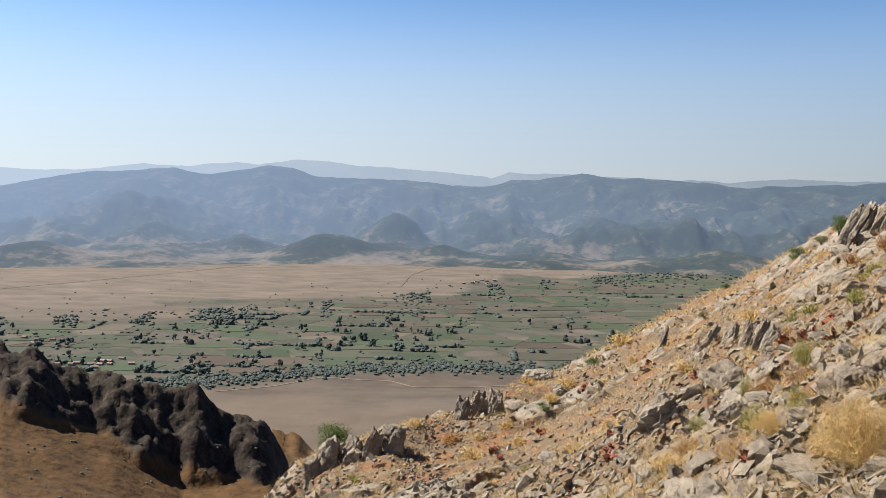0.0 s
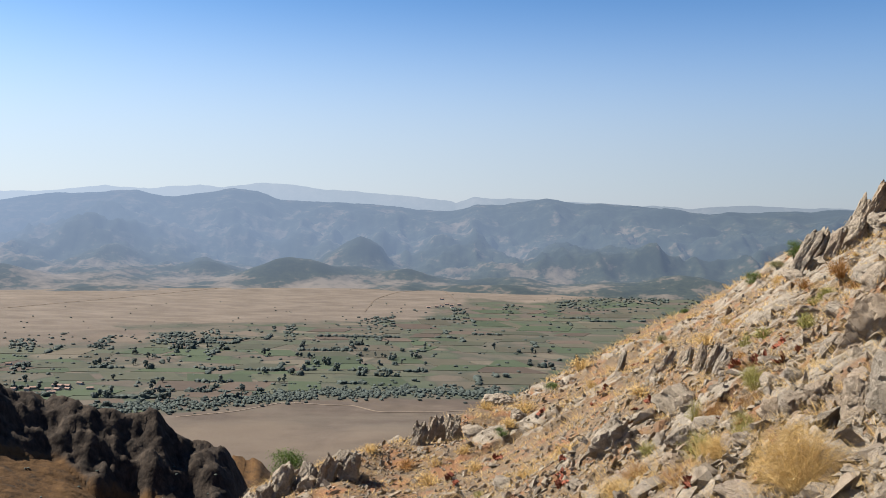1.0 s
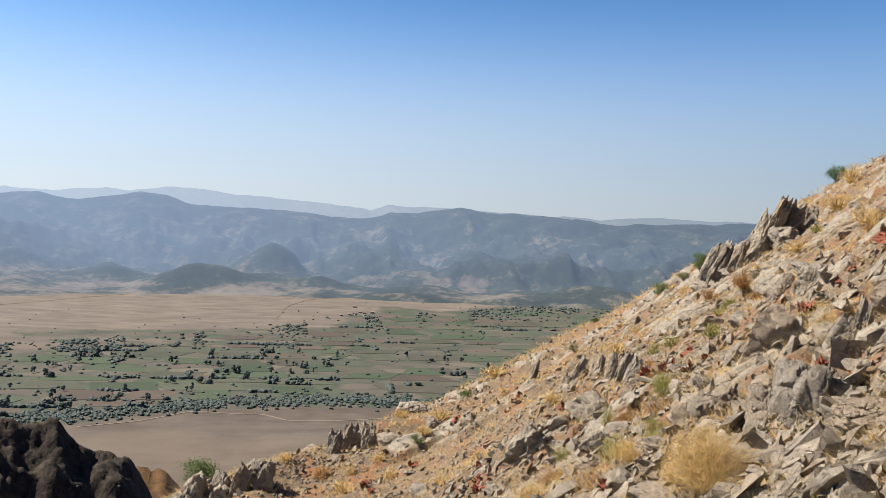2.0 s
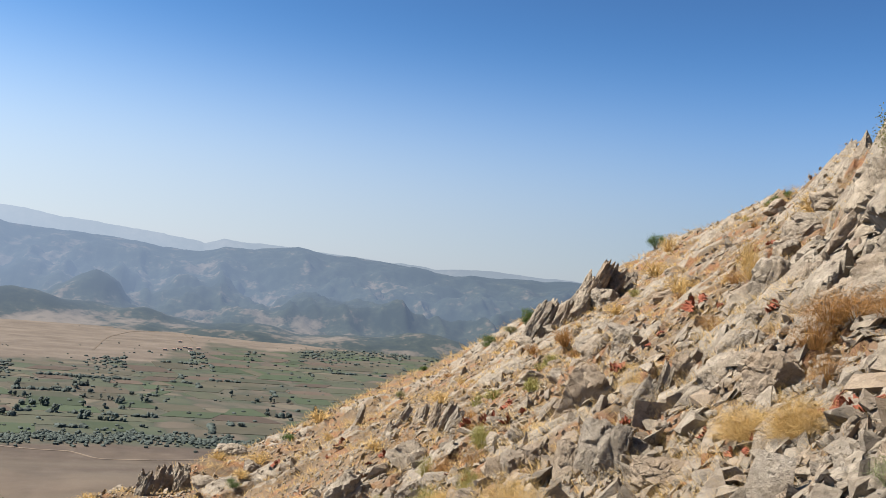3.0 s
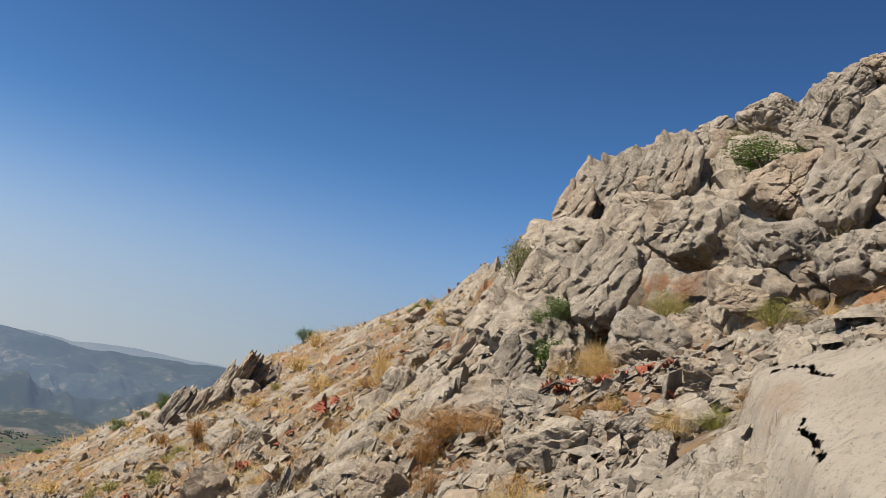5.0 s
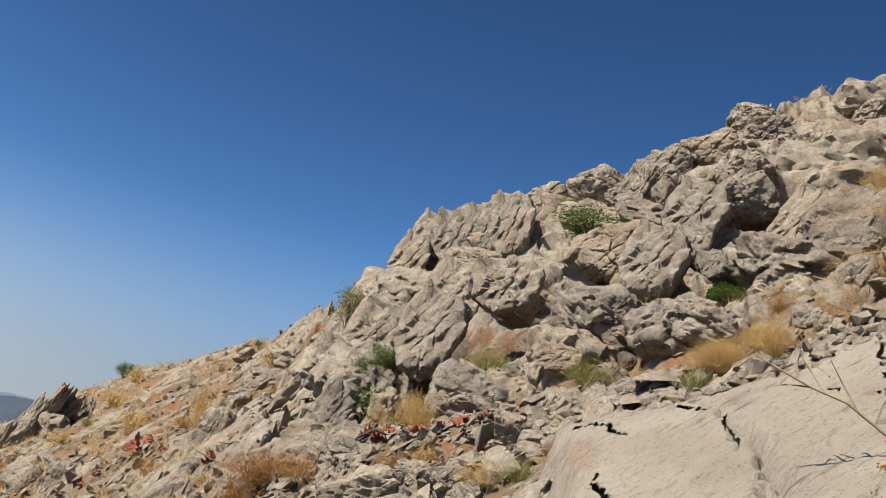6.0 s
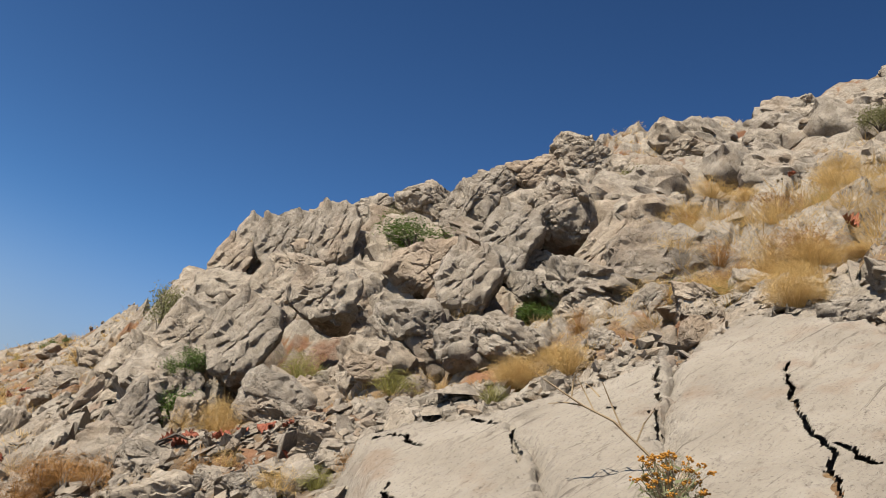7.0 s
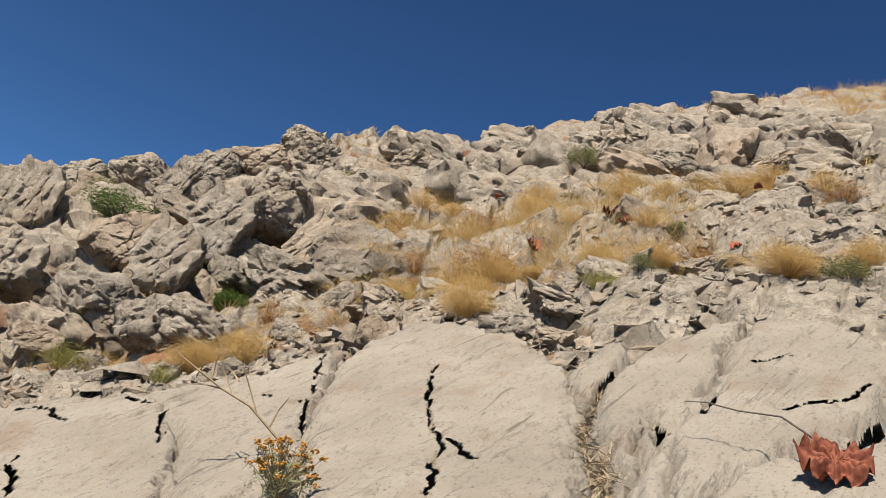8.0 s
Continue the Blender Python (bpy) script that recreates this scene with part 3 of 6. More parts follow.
def ground_height(x, y):
    az, r = np.degrees(np.arctan2(x, y)), np.hypot(x, y)
    zero = np.zeros_like(x)
    flank = -4 - 0.33 * r + 6 * fbm(x / 60, y / 60, zero, 4, 7) * smooth(60, 200, r)
    floor = VALLEY + 18 * smooth(1700, 2500, r) - 0.12 * np.maximum(r - 2420, 0) + 1.0 * fbm(x / 260, y / 260, zero, 3, 9) + 9 * np.exp(-((x + 20) ** 2 + (y - 880) ** 2) / 70 ** 2)
    z = np.maximum(flank, floor) + (knoll(x, y, -9.0, 300, 13, 14, 40) + knoll(x, y, -11.5, 280, 12, 16, 40)) * (1 + 0.5 * fbm(x / 8, y / 8, zero, 4, 33))
    top_r = 182.0 + 5 * vnoise(az / 3.0, zero, zero, 3)
    jag = 0.55 * fbm(az / 1.1, zero, zero, 4, 11) * smooth(-8, -12, az)
    top = top_r * np.tan(np.radians(table(SPUR, az) + jag))
    foot_r = top_r - 12 - 3 * vnoise(az / 1.4, zero, zero, 5)
    foot_el = table(FOOT, az)
    apron = r * np.tan(np.radians(foot_el - 13.0 * np.clip((170 - r) / 85, 0, 1)))
    k = np.clip((r - foot_r + 3.0 * fbm(x / 3.5, y / 3.5, zero, 4, 29) * smooth(0, 5, r - foot_r)) / (top_r - foot_r), 0, 1)
    foot_z = foot_r * np.tan(np.radians(foot_el - 13.0 * np.clip((170 - foot_r) / 85, 0, 1)))
    crag = 0.6 * fbm(x / 9, y / 9, zero, 5, 21, 0.65) + 0.7 * ridged(x / 14, y / 14, 4, 25) - 0.2
    shatter = 2.2 * fbm(x / 3.2, y / 3.2, zero, 5, 28, 0.72)
    wall = shatter * smooth(0, 0.1, k) + foot_z + (top - foot_z) * k ** 0.8 + (0.45 * crag + 0.6 * ridged(x / 4.5, y / 4.5, 4, 27)) * np.sin(np.pi * np.clip(k, 0, 0.85))
    spur = np.where(r < foot_r, apron + 0.9 * fbm(x / 9, y / 9, zero, 5, 23, 0.6), np.where(r < top_r, wall, top - 0.75 * (r - top_r)))
    on_spur = (spur > z) & (az > -100) & (az < 0)
    z = np.where(on_spur, spur, z)
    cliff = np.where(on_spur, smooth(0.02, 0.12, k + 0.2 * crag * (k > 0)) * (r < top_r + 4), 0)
    turf = np.where((r < 420) & (z > floor + 4), 1 - cliff, 0)
    return z, cliff, turf, floor


def green_edge(az):
    """Far edge of the watered land."""
    return -VALLEY / np.tan(np.radians(np.interp(az, [-60, -26, -16.7, -6.4, 4.2, 17.9, 60], [7.7, 7.7, 7.7, 7.2, 6.2, 5.2, 4.5])))


def near_edge(az):
    return -VALLEY / np.tan(np.radians(np.interp(az, [-60, -14, -6.4, -2.9, 4.3, 60], [13.0, 12.2, 11.74, 11.58, 11.6, 11.0])))


GA = np.radians(np.concatenate([np.arange(-180, -32, 4), np.arange(-32, 30, 0.19), np.arange(30, 180, 4)]))
GR = np.concatenate([[12, 30, 60], np.linspace(80, 145, 60), np.linspace(145.5, 215, 150), np.geomspace(220, 4950, 140)])
rr, aa = np.meshgrid(GR, GA, indexing='ij')
gx, gy = rr * np.sin(aa), rr * np.cos(aa)
gz, gcliff, gturf, _ = ground_height(gx, gy)
gaz = np.degrees(aa)
ggreen = smooth(-60, 20, rr - near_edge(gaz)) * smooth(180, -180, rr - green_edge(gaz) + 240 * fbm(gx / 160, gy / 110, gx * 0, 4, 58))
ground = tagged(grid_object("ground", gx, gy, gz, LAND, True, cliff=gcliff, turf=gturf, green=ggreen, fan=smooth(1450, 2000, rr)), "dry valley floor and mountain foot with a rocky spur, shade darkened into its colour", "ground", kind="structure")


MA = np.radians(np.concatenate([np.arange(-60, -30, 1.0), np.arange(-30, 30, 0.13), np.arange(30, 61, 1.0)]))
MR = np.linspace(2300, 4350, 120)
rr, aa = np.meshgrid(MR, MA, indexing='ij')
mx, my = rr * np.sin(aa), rr * np.cos(aa)
maz = np.degrees(aa)
jag = 0.11 * fbm(maz / 1.1, maz * 0, maz * 0, 4, 47, 0.6)
crest = 4150 * np.tan(np.radians(table(RIDGE, maz) + jag))
fan = np.exp(-((maz + 8) / 6.0) ** 2) * smooth(3150, 2700, rr)
rise = smooth(2280 + 420 * np.exp(-((maz + 8) / 6.0) ** 2), 4200, rr)
mz = -221 + (crest + 221) * rise ** 1.15 + 22 * smooth(2280, 2420, rr) * (fbm(mx / 260, my / 260, mx * 0, 4, 37) + 0.1) + (4 + 135 * np.sin(np.pi * np.clip(rise, 0, 1))) * smooth(2400, 2800, rr) * (0.7 * ridged(mx / 430 + 0.4 * fbm(mx / 300, my / 300, mx * 0, 2, 35), my / 430, 6, 31) + 0.3 * ridged(mx / 170, my / 230, 4, 36) - 0.45)
knolls = 0 * mz
for az, r, high, wide, deep in ((2.4, 3050, 70, 90, 150), (-6.8, 2640, 42, 150, 90), (0.1, 2620, 30, 90, 60), (6.5, 2600, 26, 120, 70), (-18, 3100, 80, 170, 160), (-24, 2600, 40, 140, 100), (-12, 2800, 35, 90, 90), (-3, 2950, 60, 130, 120), (12, 3000, 60, 200, 150), (18, 2900, 50, 180, 120)):
    knolls = knolls + knoll(mx, my, az, r, high, wide, deep)
bumps = np.random.default_rng(19)
for i in range(46):
    near_r = bumps.uniform(2380, 3500)
    knolls = knolls + knoll(mx, my, bumps.uniform(-30, 28), near_r, bumps.uniform(8, 30) * (0.5 + (near_r - 2380) / 1100), bumps.uniform(45, 140), bumps.uniform(50, 140))
mz = mz + knolls
cap = np.where(rr < 4150, rr * np.tan(np.radians(table(RIDGE, maz) + jag)), 1e9)
mz = np.minimum(mz, cap + (rr - 4150) * 0.004)
mz = np.where(rr > 4150, crest - (rr - 4150) * 0.8, mz)
mz = np.where(rr < 2320, mz - (2320 - rr) * 1.5, mz)
tagged(grid_object("backdrop_hills", mx, my, mz, HILLS, wood=np.clip(knolls / 40, 0, 1) - 0.9 * fan * (knolls < 14)), "wooded foothills and mountain ridge, blue haze put in as glow", "mountains", kind="structure")
FA = np.radians(np.arange(-60, 60, 0.1))
rr, aa = np.meshgrid(np.array([4600, 4700, 4800, 4860.0]), FA, indexing='ij')
faz = np.degrees(aa)
ftop = 4800 * np.tan(np.radians(table(BACK, faz) + 0.09 * fbm(faz / 1.1, faz * 0, faz * 0, 4, 44, 0.6)))
fz = np.where(rr < 4650, -300, np.where(rr < 4750, ftop * 0.5 - 60, np.where(rr < 4820, ftop, -200)))
tagged(grid_object("backdrop_range", rr * np.sin(aa), rr * np.cos(aa), fz, RANGE), "pale far mountain range, blue haze put in as glow", "mountains", kind="structure")

# ---- valley fields, trees, houses ----
rng = np.random.default_rng(5)


def land_z(x, y):
    return float(ground_height(np.array([float(x)]), np.array([float(y)]))[0][0])


def thicket(n, az, r, low, high, lift, flat, seed):
    """Leafy lumps at n bearings and distances."""
    x, y = r * np.sin(np.radians(az)), r * np.cos(np.radians(az))
    z = ground_height(x, y)[0]
    size = rng.uniform(low, high, n)
    return [clump(x[i], y[i], z[i] + size[i] * lift, size[i] * (2.2 - flat), size[i] * flat, seed + i) for i in range(n)]


def box_piece(x0, x1, y0, y1, z0, z1, skew=0.0):
    c = [(x0, y0), (x1, y0), (x1 + skew, y1), (x0 + skew, y1)]
    v = np.array([(x, y, z0) for x, y in c] + [(x, y, z1) for x, y in c], float)
    return v, [(0, 1, 5, 4), (1, 2, 6, 5), (2, 3, 7, 6), (3, 0, 4, 7), (4, 5, 6, 7)]


# crop colours greyed in place of haze over the valley
FIELDS = [plain("field_" + n, [(0.3, a), (0.7, b)], 0.05, 0.95, 'object', 0.25) for n, a, b in (
    ("meadow", (0.098, 0.104, 0.068), (0.128, 0.130, 0.085)), ("lucerne", (0.075, 0.103, 0.055), (0.092, 0.118, 0.065)), ("stubble", (0.151, 0.126, 0.088), (0.185, 0.155, 0.109)),
    ("ploughed", (0.126, 0.094, 0.071), (0.160, 0.118, 0.088)), ("fallow", (0.113, 0.105, 0.071), (0.143, 0.130, 0.088)))]
hedge = []
count = 0
y = 1030.0
while y < 2000:
    deep_y = rng.uniform(26, 58) * (0.7 + y / 2600)
    x = -1000.0 + rng.uniform(0, 80)
    while x < 950:
        wide = rng.uniform(28, 120)
        cx, cy = x + wide / 2, y + deep_y / 2
        az, r = math.degrees(math.atan2(cx, cy)), math.hypot(cx, cy)
        inside = near_edge(az) + 45 < r < green_edge(az) - 120 and -28 < az < 24
        if inside and rng.random() < 0.62 and count < 290:
            shift = rng.uniform(-0.25, 0.25) * deep_y
            v, f = box_piece(x + 3, x + wide - 3, y + 2 + shift, y + deep_y - 2 + shift, -3, 0.3 + 0.3 * rng.random(), rng.uniform(-30, 30))
            v[:, 2] += ground_height(v[:, 0], v[:, 1])[0]
            me = soup("field", [(v, f)], FIELDS[rng.choice(5, p=[0.34, 0.18, 0.10, 0.20, 0.18])])
            part("field", me, ground)
            count += 1
        if inside:
            hedge.append((x, y, wide, deep_y))
        x += wide
    y += deep_y


def clump(cx, cy, cz, rx, rz, seed):
    """A leafy lump with a torn outline."""
    g = np.random.default_rng(seed)
    bm = bmesh.new()
    bmesh.ops.create_icosphere(bm, subdivisions=1, radius=1.0)
    v = np.array([w.co for w in bm.verts]) * g.uniform(0.7, 1.25, (len(bm.verts), 1)) * (rx, rx, rz) + (cx, cy, cz)
    f = [tuple(w.index for w in p.verts) for p in bm.faces]
    bm.free()
    return v, f


def stem(points, radii, sides=5):
    """A tapering round stem along points."""
    v, f = [], []
    pts = [Vector(p) for p in points]
    for i, p in enumerate(pts):
        way = (pts[min(i + 1, len(pts) - 1)] - pts[max(i - 1, 0)]).normalized()
        a = way.orthogonal().normalized()
        b = way.cross(a)
        for k in range(sides):
            t = 2 * math.pi * k / sides
            v.append(p + (a * math.cos(t) + b * math.sin(t)) * radii[i])
    for i in range(len(pts) - 1):
        for k in range(sides):
            m = (k + 1) % sides
            f.append((i * sides + k, i * sides + m, (i + 1) * sides + m, (i + 1) * sides + k))
    return np.array([tuple(p) for p in v]), f


def tree_chunks(seed, high, wide):
    g = np.random.default_rng(seed)
    out = []
    for k in range(9):
        a, d = g.uniform(0, 6.3), wide * 0.36 * math.sqrt(g.random())
        size = wide * g.uniform(0.2, 0.34)
        out.append(clump(d * math.cos(a), d * math.sin(a), high * g.uniform(0.35, 0.85), size, size * g.uniform(0.8, 1.2), seed * 50 + k))
    return out


TREES = []
for k, (high, wide) in enumerate(((9, 8), (7, 9), (12, 7), (6, 10), (14, 6))):
    TREES.append((soup("crown", tree_chunks(k + 1, high, wide), TREE_LEAF), soup("trunk", [stem([(0, 0, -1), (0.2, 0, high * 0.3), (0, 0.2, high * 0.6)], [0.4, 0.3, 0.15])], TWIG), high))


def field_tree(x, y, k, grow):
    root = new("tree")
    crown, trunk, _ = TREES[k]
    part("crown", crown, root)
    part("trunk", trunk, root)
    root.matrix_world = Matrix.LocRotScale((x, y, land_z(x, y)), Euler((0, 0, rng.uniform(0, 6.3))), (grow, grow, grow * rng.uniform(0.8, 1.15)))
    return tagged(root, "round dark green broadleaf tree at a field edge", "tree", "trees between the fields")


planted = 0
for x, y, wide, deep_y in hedge:
    if rng.random() < 0.45 and planted < 300:
        n = rng.integers(1, 9)
        at = rng.uniform(0, 1)
        for i in range(n):
            if rng.random() < 0.7:
                px, py = x + wide * ((at + i * rng.uniform(0.04, 0.1)) % 1), y + rng.uniform(-3, 3)
            else:
                px, py = x + rng.uniform(-3, 3), y + deep_y * rng.random()
            field_tree(px, py, int(rng.integers(0, 5)), rng.uniform(0.5, 1.1))
            planted += 1
wood = []
az = rng.uniform(-27, 12, 2600)
wood += thicket(2600, az, near_edge(az) + 18 + 22 * fbm(az / 0.8, az * 0, az * 0, 3, 57) + rng.normal(0, 16, 2600), 1.0, 2.8, 0.4, 0.95, 7000)
az = rng.uniform(-28, 24, 1900)
az = az[fbm(az / 1.5, az * 0, az * 0, 3, 55) + 0.02 * az > -0.02]
wood += thicket(len(az), az, green_edge(az) - np.abs(rng.normal(0, 110, len(az))) - 30, 1.6, 4.0, 0.35, 0.85, 9000)
az = rng.uniform(-28, 24, 700)
wood += thicket(700, az, near_edge(az) + 20 + (green_edge(az) - near_edge(az)) * rng.random(700), 1.0, 3.0, 0.35, 0.85, 12000)
az = rng.uniform(-26, 14, 70)
wood += thicket(70, az, green_edge(az) + rng.uniform(30, 600, 70) * rng.random(70), 0.8, 1.8, 0.4, 0.9, 15000)
for x, y, wide, deep_y in hedge:
    if rng.random() < 0.32:
        t = np.arange(0, 1, 3.0 / wide)
        along = rng.random() < 0.6
        hx_, hy_ = (x + wide * t, y + 0 * t) if along else (x + 0 * t, y + deep_y * t)
        keep = fbm(t * 4 + x, t * 0, t * 0 + y, 2, 59) > -0.12
        hx_, hy_ = hx_[keep] + rng.normal(0, 1, keep.sum()), hy_[keep] + rng.normal(0, 1.5, keep.sum())
        wood += thicket(len(hx_), np.degrees(np.arctan2(hx_, hy_)), np.hypot(hx_, hy_), 1.6, 4.4, 0.35, 0.9, 20000 + int(x) + int(y) * 7)
wood += thicket(160, rng.uniform(-30, -9, 160), rng.uniform(90, 200, 160), 0.06, 0.25, 0.3, 0.8, 17000)
tagged(new("valley_scrub", soup("valley_scrub", wood, TREE_LEAF)), "dark green willow scrub and woods along the valley", "woods", kind="stuff")


def house(x, y, wide, deep_y, high, turn):
    root = new("house")
    w, d = wide / 2, deep_y / 2
    part("wall", soup("wall", [box_piece(-w, w, -d, d, -2, high)], WALL), root)
    v = np.array([(-w - .4, -d - .4, high), (w + .4, -d - .4, high), (w + .4, d + .4, high), (-w - .4, d + .4, high), (-w - .4, 0, high + 1.2), (w + .4, 0, high + 1.2)])
    part("roof", soup("roof", [(v, [(0, 1, 5, 4), (2, 3, 4, 5), (0, 4, 3), (1, 2, 5)])], ROOF), root)
    root.matrix_world = pose(x, y, land_z(x, y), 0, 0, turn)
    tagged(root, "small pale plastered village house with pitched roof", "house", "village houses")


for az, down, spread, n in ((2.4, 6.15, 0.7, 9), (-20.5, 10.5, 1.5, 12), (-24.5, 9.0, 1.2, 6), (13.5, 5.0, 1.2, 9)):
    for i in range(n):
        a, e = az + rng.normal(0, spread), down + rng.normal(0, 0.12)
        r = -VALLEY / math.tan(radians(e)) * 0.98
        house(r * math.sin(radians(a)), r * math.cos(radians(a)), rng.uniform(5, 9), rng.uniform(4, 6), rng.uniform(2.4, 3.6), rng.uniform(-30, 30))

DUST = plain("dirt_track", [(0.3, (0.26, 0.20, 0.15)), (0.7, (0.32, 0.25, 0.19))], 0.1, 0.95)


def track(name, wide, *way):
    """A dirt track through (bearing, angle below the eye) points of the valley floor."""
    pts = []
    for a, e in way:
        r = -VALLEY / math.tan(radians(e))
        pts.append((r * math.sin(radians(a)), r * math.cos(radians(a))))
    v, f = [], []
    t = np.linspace(0, len(pts) - 1, 14 * (len(pts) - 1) + 1)
    px, py = np.interp(t, range(len(pts)), [p[0] for p in pts]), np.interp(t, range(len(pts)), [p[1] for p in pts])
    k = np.array([1, 2, 3, 2, 1]) / 9
    for q in range(3):
        px[2:-2], py[2:-2] = np.convolve(px, k, 'valid'), np.convolve(py, k, 'valid')
    dx, dy = np.gradient(px), np.gradient(py)
    d = np.hypot(dx, dy)
    for i in range(len(px)):
        z = land_z(px[i], py[i])
        for side, dz in ((-0.55, -1.5), (-0.5, 0.45), (0.5, 0.45), (0.55, -1.5)):
            v.append((px[i] - dy[i] / d[i] * wide * side, py[i] + dx[i] / d[i] * wide * side, z + dz))
        if i:
            b = 4 * i
            f += [(b - 4, b - 3, b + 1, b), (b - 3, b - 2, b + 2, b + 1), (b - 2, b - 1, b + 3, b + 2)]
    tagged(new(name, soup(name, [(np.array(v), f)], DUST)), "pale dirt track across the dry plain", "road", kind="structure")


track("road_1", 2.4, (-14, 12.7), (-10.5, 12.5), (-7.5, 12.0), (-5, 12.2), (-3.2, 12.25), (-1.6, 12.65), (2, 12.6), (6, 12.3))
track("road_2", 4, (-2.6, 6.6), (-2.0, 6.0), (-0.6, 5.6), (2.2, 5.4), (3.2, 6.0))
track("road_3", 4, (-30, 6.6), (-22, 6.2), (-17, 5.9), (-12, 5.5), (-9, 5.2))


# ---- rocks ----


def blocks(q, s):
    """Broken blocks in space: the gap to the next block, a random number, the way from the block's middle and its tilt."""
    base = np.floor(q)
    f1, f2 = np.full(len(q), 9.0), np.full(len(q), 9.0)
    r1, off, tilt = np.zeros(len(q)), np.zeros_like(q), np.zeros_like(q)
    for a in (-1, 0, 1):
        for b in (-1, 0, 1):
            for c in (-1, 0, 1):
                cell = base + (a, b, c)
                at = cell + np.stack([rnd(*cell.T, s + k) for k in (1, 2, 3)], 1)
                d = np.linalg.norm(q - at, axis=1)
                near = d < f1
                f2 = np.where(near, f1, np.minimum(f2, d))
                r1 = np.where(near, rnd(*cell.T, s + 4), r1)
                off = np.where(near[:, None], q - at, off)
                tilt = np.where(near[:, None], np.stack([rnd(*cell.T, s + k) for k in (5, 6, 7)], 1) * 2 - 1, tilt)
                f1 = np.minimum(f1, d)
    return f2 - f1, r1, off, tilt


def rock_mesh(name, seed, level, power=4.0, cuts=6, cleave=3.0, step=0.05, pits=0.02, sharp=16):
    """A worn block that fills a box from -1 to 1: rounded corners, broken faces, cleavage plates, open cracks and pits."""
    g = np.random.default_rng(seed)
    bm = bmesh.new()
    bmesh.ops.create_icosphere(bm, subdivisions=level, radius=1.0)
    d = np.array([tuple(v.co) for v in bm.verts])
    f = [tuple(v.index for v in p.verts) for p in bm.faces]
    bm.free()
    d /= np.linalg.norm(d, axis=1)[:, None]
    r = (np.abs(d) ** power).sum(1) ** (-1 / power)
    for i in range(cuts):
        n = g.normal(size=3) * (1, 1, 0.8)
        n[2] = abs(n[2]) if i % 4 else n[2]
        n /= np.linalg.norm(n)
        away = g.uniform(0.66, 1.0) / np.maximum(d @ n, 1e-3)
        r = (r ** -sharp + away ** -sharp) ** (-1 / sharp)
    o = g.uniform(-50, 50, 3)
    zero = np.zeros(len(d))
    q = d * r[:, None]
    r = r * (1 + 0.16 * fbm(*(q * 1.3 + o).T, 3, seed))
    q = d * r[:, None]
    lean = radians(g.uniform(5, 30))
    plates = Vector((math.cos(lean), g.normal(0, 0.25), -math.sin(lean))).normalized()
    joints = Vector((math.sin(lean), g.normal(0, 0.4), math.cos(lean))).normalized()
    wave = fbm(*(q * 1.6 + o).T, 3, seed + 5)
    torn = smooth(-0.45, 0.0, fbm(*(q * 2.3 - o).T, 2, seed + 6))
    for size, amp in ((1.7, 0.095), (4.2, 0.026)):
        gap, r1, off, tilt = blocks(q * size + o + 0.3 * wave[:, None], seed + 11)
        r = r + amp * ((r1 - 0.5) + 1.2 * (off * tilt).sum(1)) - 0.35 * amp * smooth(0.14, 0.0, gap)
    u = q @ np.array(plates) * cleave
    u = u + 0.36 * wave + 0.7 * vnoise(u * 0.8, zero, zero + 3.3, seed + 12) + 7.3
    k = np.floor(u)
    v = q @ np.array(joints) * cleave * 0.6 + 0.35 * wave + 2.0 * rnd(k, zero, zero, seed)
    m = np.floor(v)
    r = r + step * (rnd(k, zero, zero, seed + 1) - 0.5) + step * 0.6 * (rnd(k, m, zero, seed + 2) - 0.5) * torn
    for w, j, deep in ((u - k, rnd(k, zero, zero, seed + 3), 0.075), (v - m, rnd(k, m, zero, seed + 4), 0.03)):
        r = r - deep * smooth(0.2, 0.02, np.minimum(w, 1 - w)) * smooth(0.4, 0.85, j) * torn
    fine = fbm(*(q * 6 + o).T, 4, seed + 7, 0.62)
    r = r + 0.045 * fine * (0.4 + step * 8) - pits * smooth(0.18, 0.45, fbm(*(q * 8 - o).T, 3, seed + 8)) + 0.012 * fbm(*(q * 19).T, 2, seed + 9)
    p = d * r[:, None]
    lo, hi = p.min(0), p.max(0)
    p = (p - (lo + hi) / 2) / (hi - lo) * 2
    me = soup(name, [(p, f)], ROCK, True)
    me.set_sharp_from_angle(angle=radians(32))
    return me


ROUND = [rock_mesh("crag", 380 + k, 6, 3.0 + 0.5 * (k % 4), 7, 2.4 + 0.5 * (k % 3), 0.06, 0.004, 22) for k in range(8)]
KNOB = [rock_mesh("crag", 440 + k, 5 - k // 5, 3.0 + 0.5 * (k % 4), 7, 1.9 + 0.4 * (k % 3), 0.06, 0.0, 22) for k in range(10)]
BIG = [rock_mesh("boulder", 300 + k, 5, 5.0, 9, 2.0 + 0.4 * (k % 4), 0.05, 0.015, 40) for k in range(8)]
MID = [rock_mesh("boulder", 340 + k, 5, 6.0, 10, 1.8 + 0.4 * (k % 4), 0.05, 0.012, 60) for k in range(10)]
FINS = [rock_mesh("rock_fin", 360 + k, 5, 5.5, 8, 2.6 + 0.5 * (k % 4), 0.22, 0.012, 50) for k in range(8)]


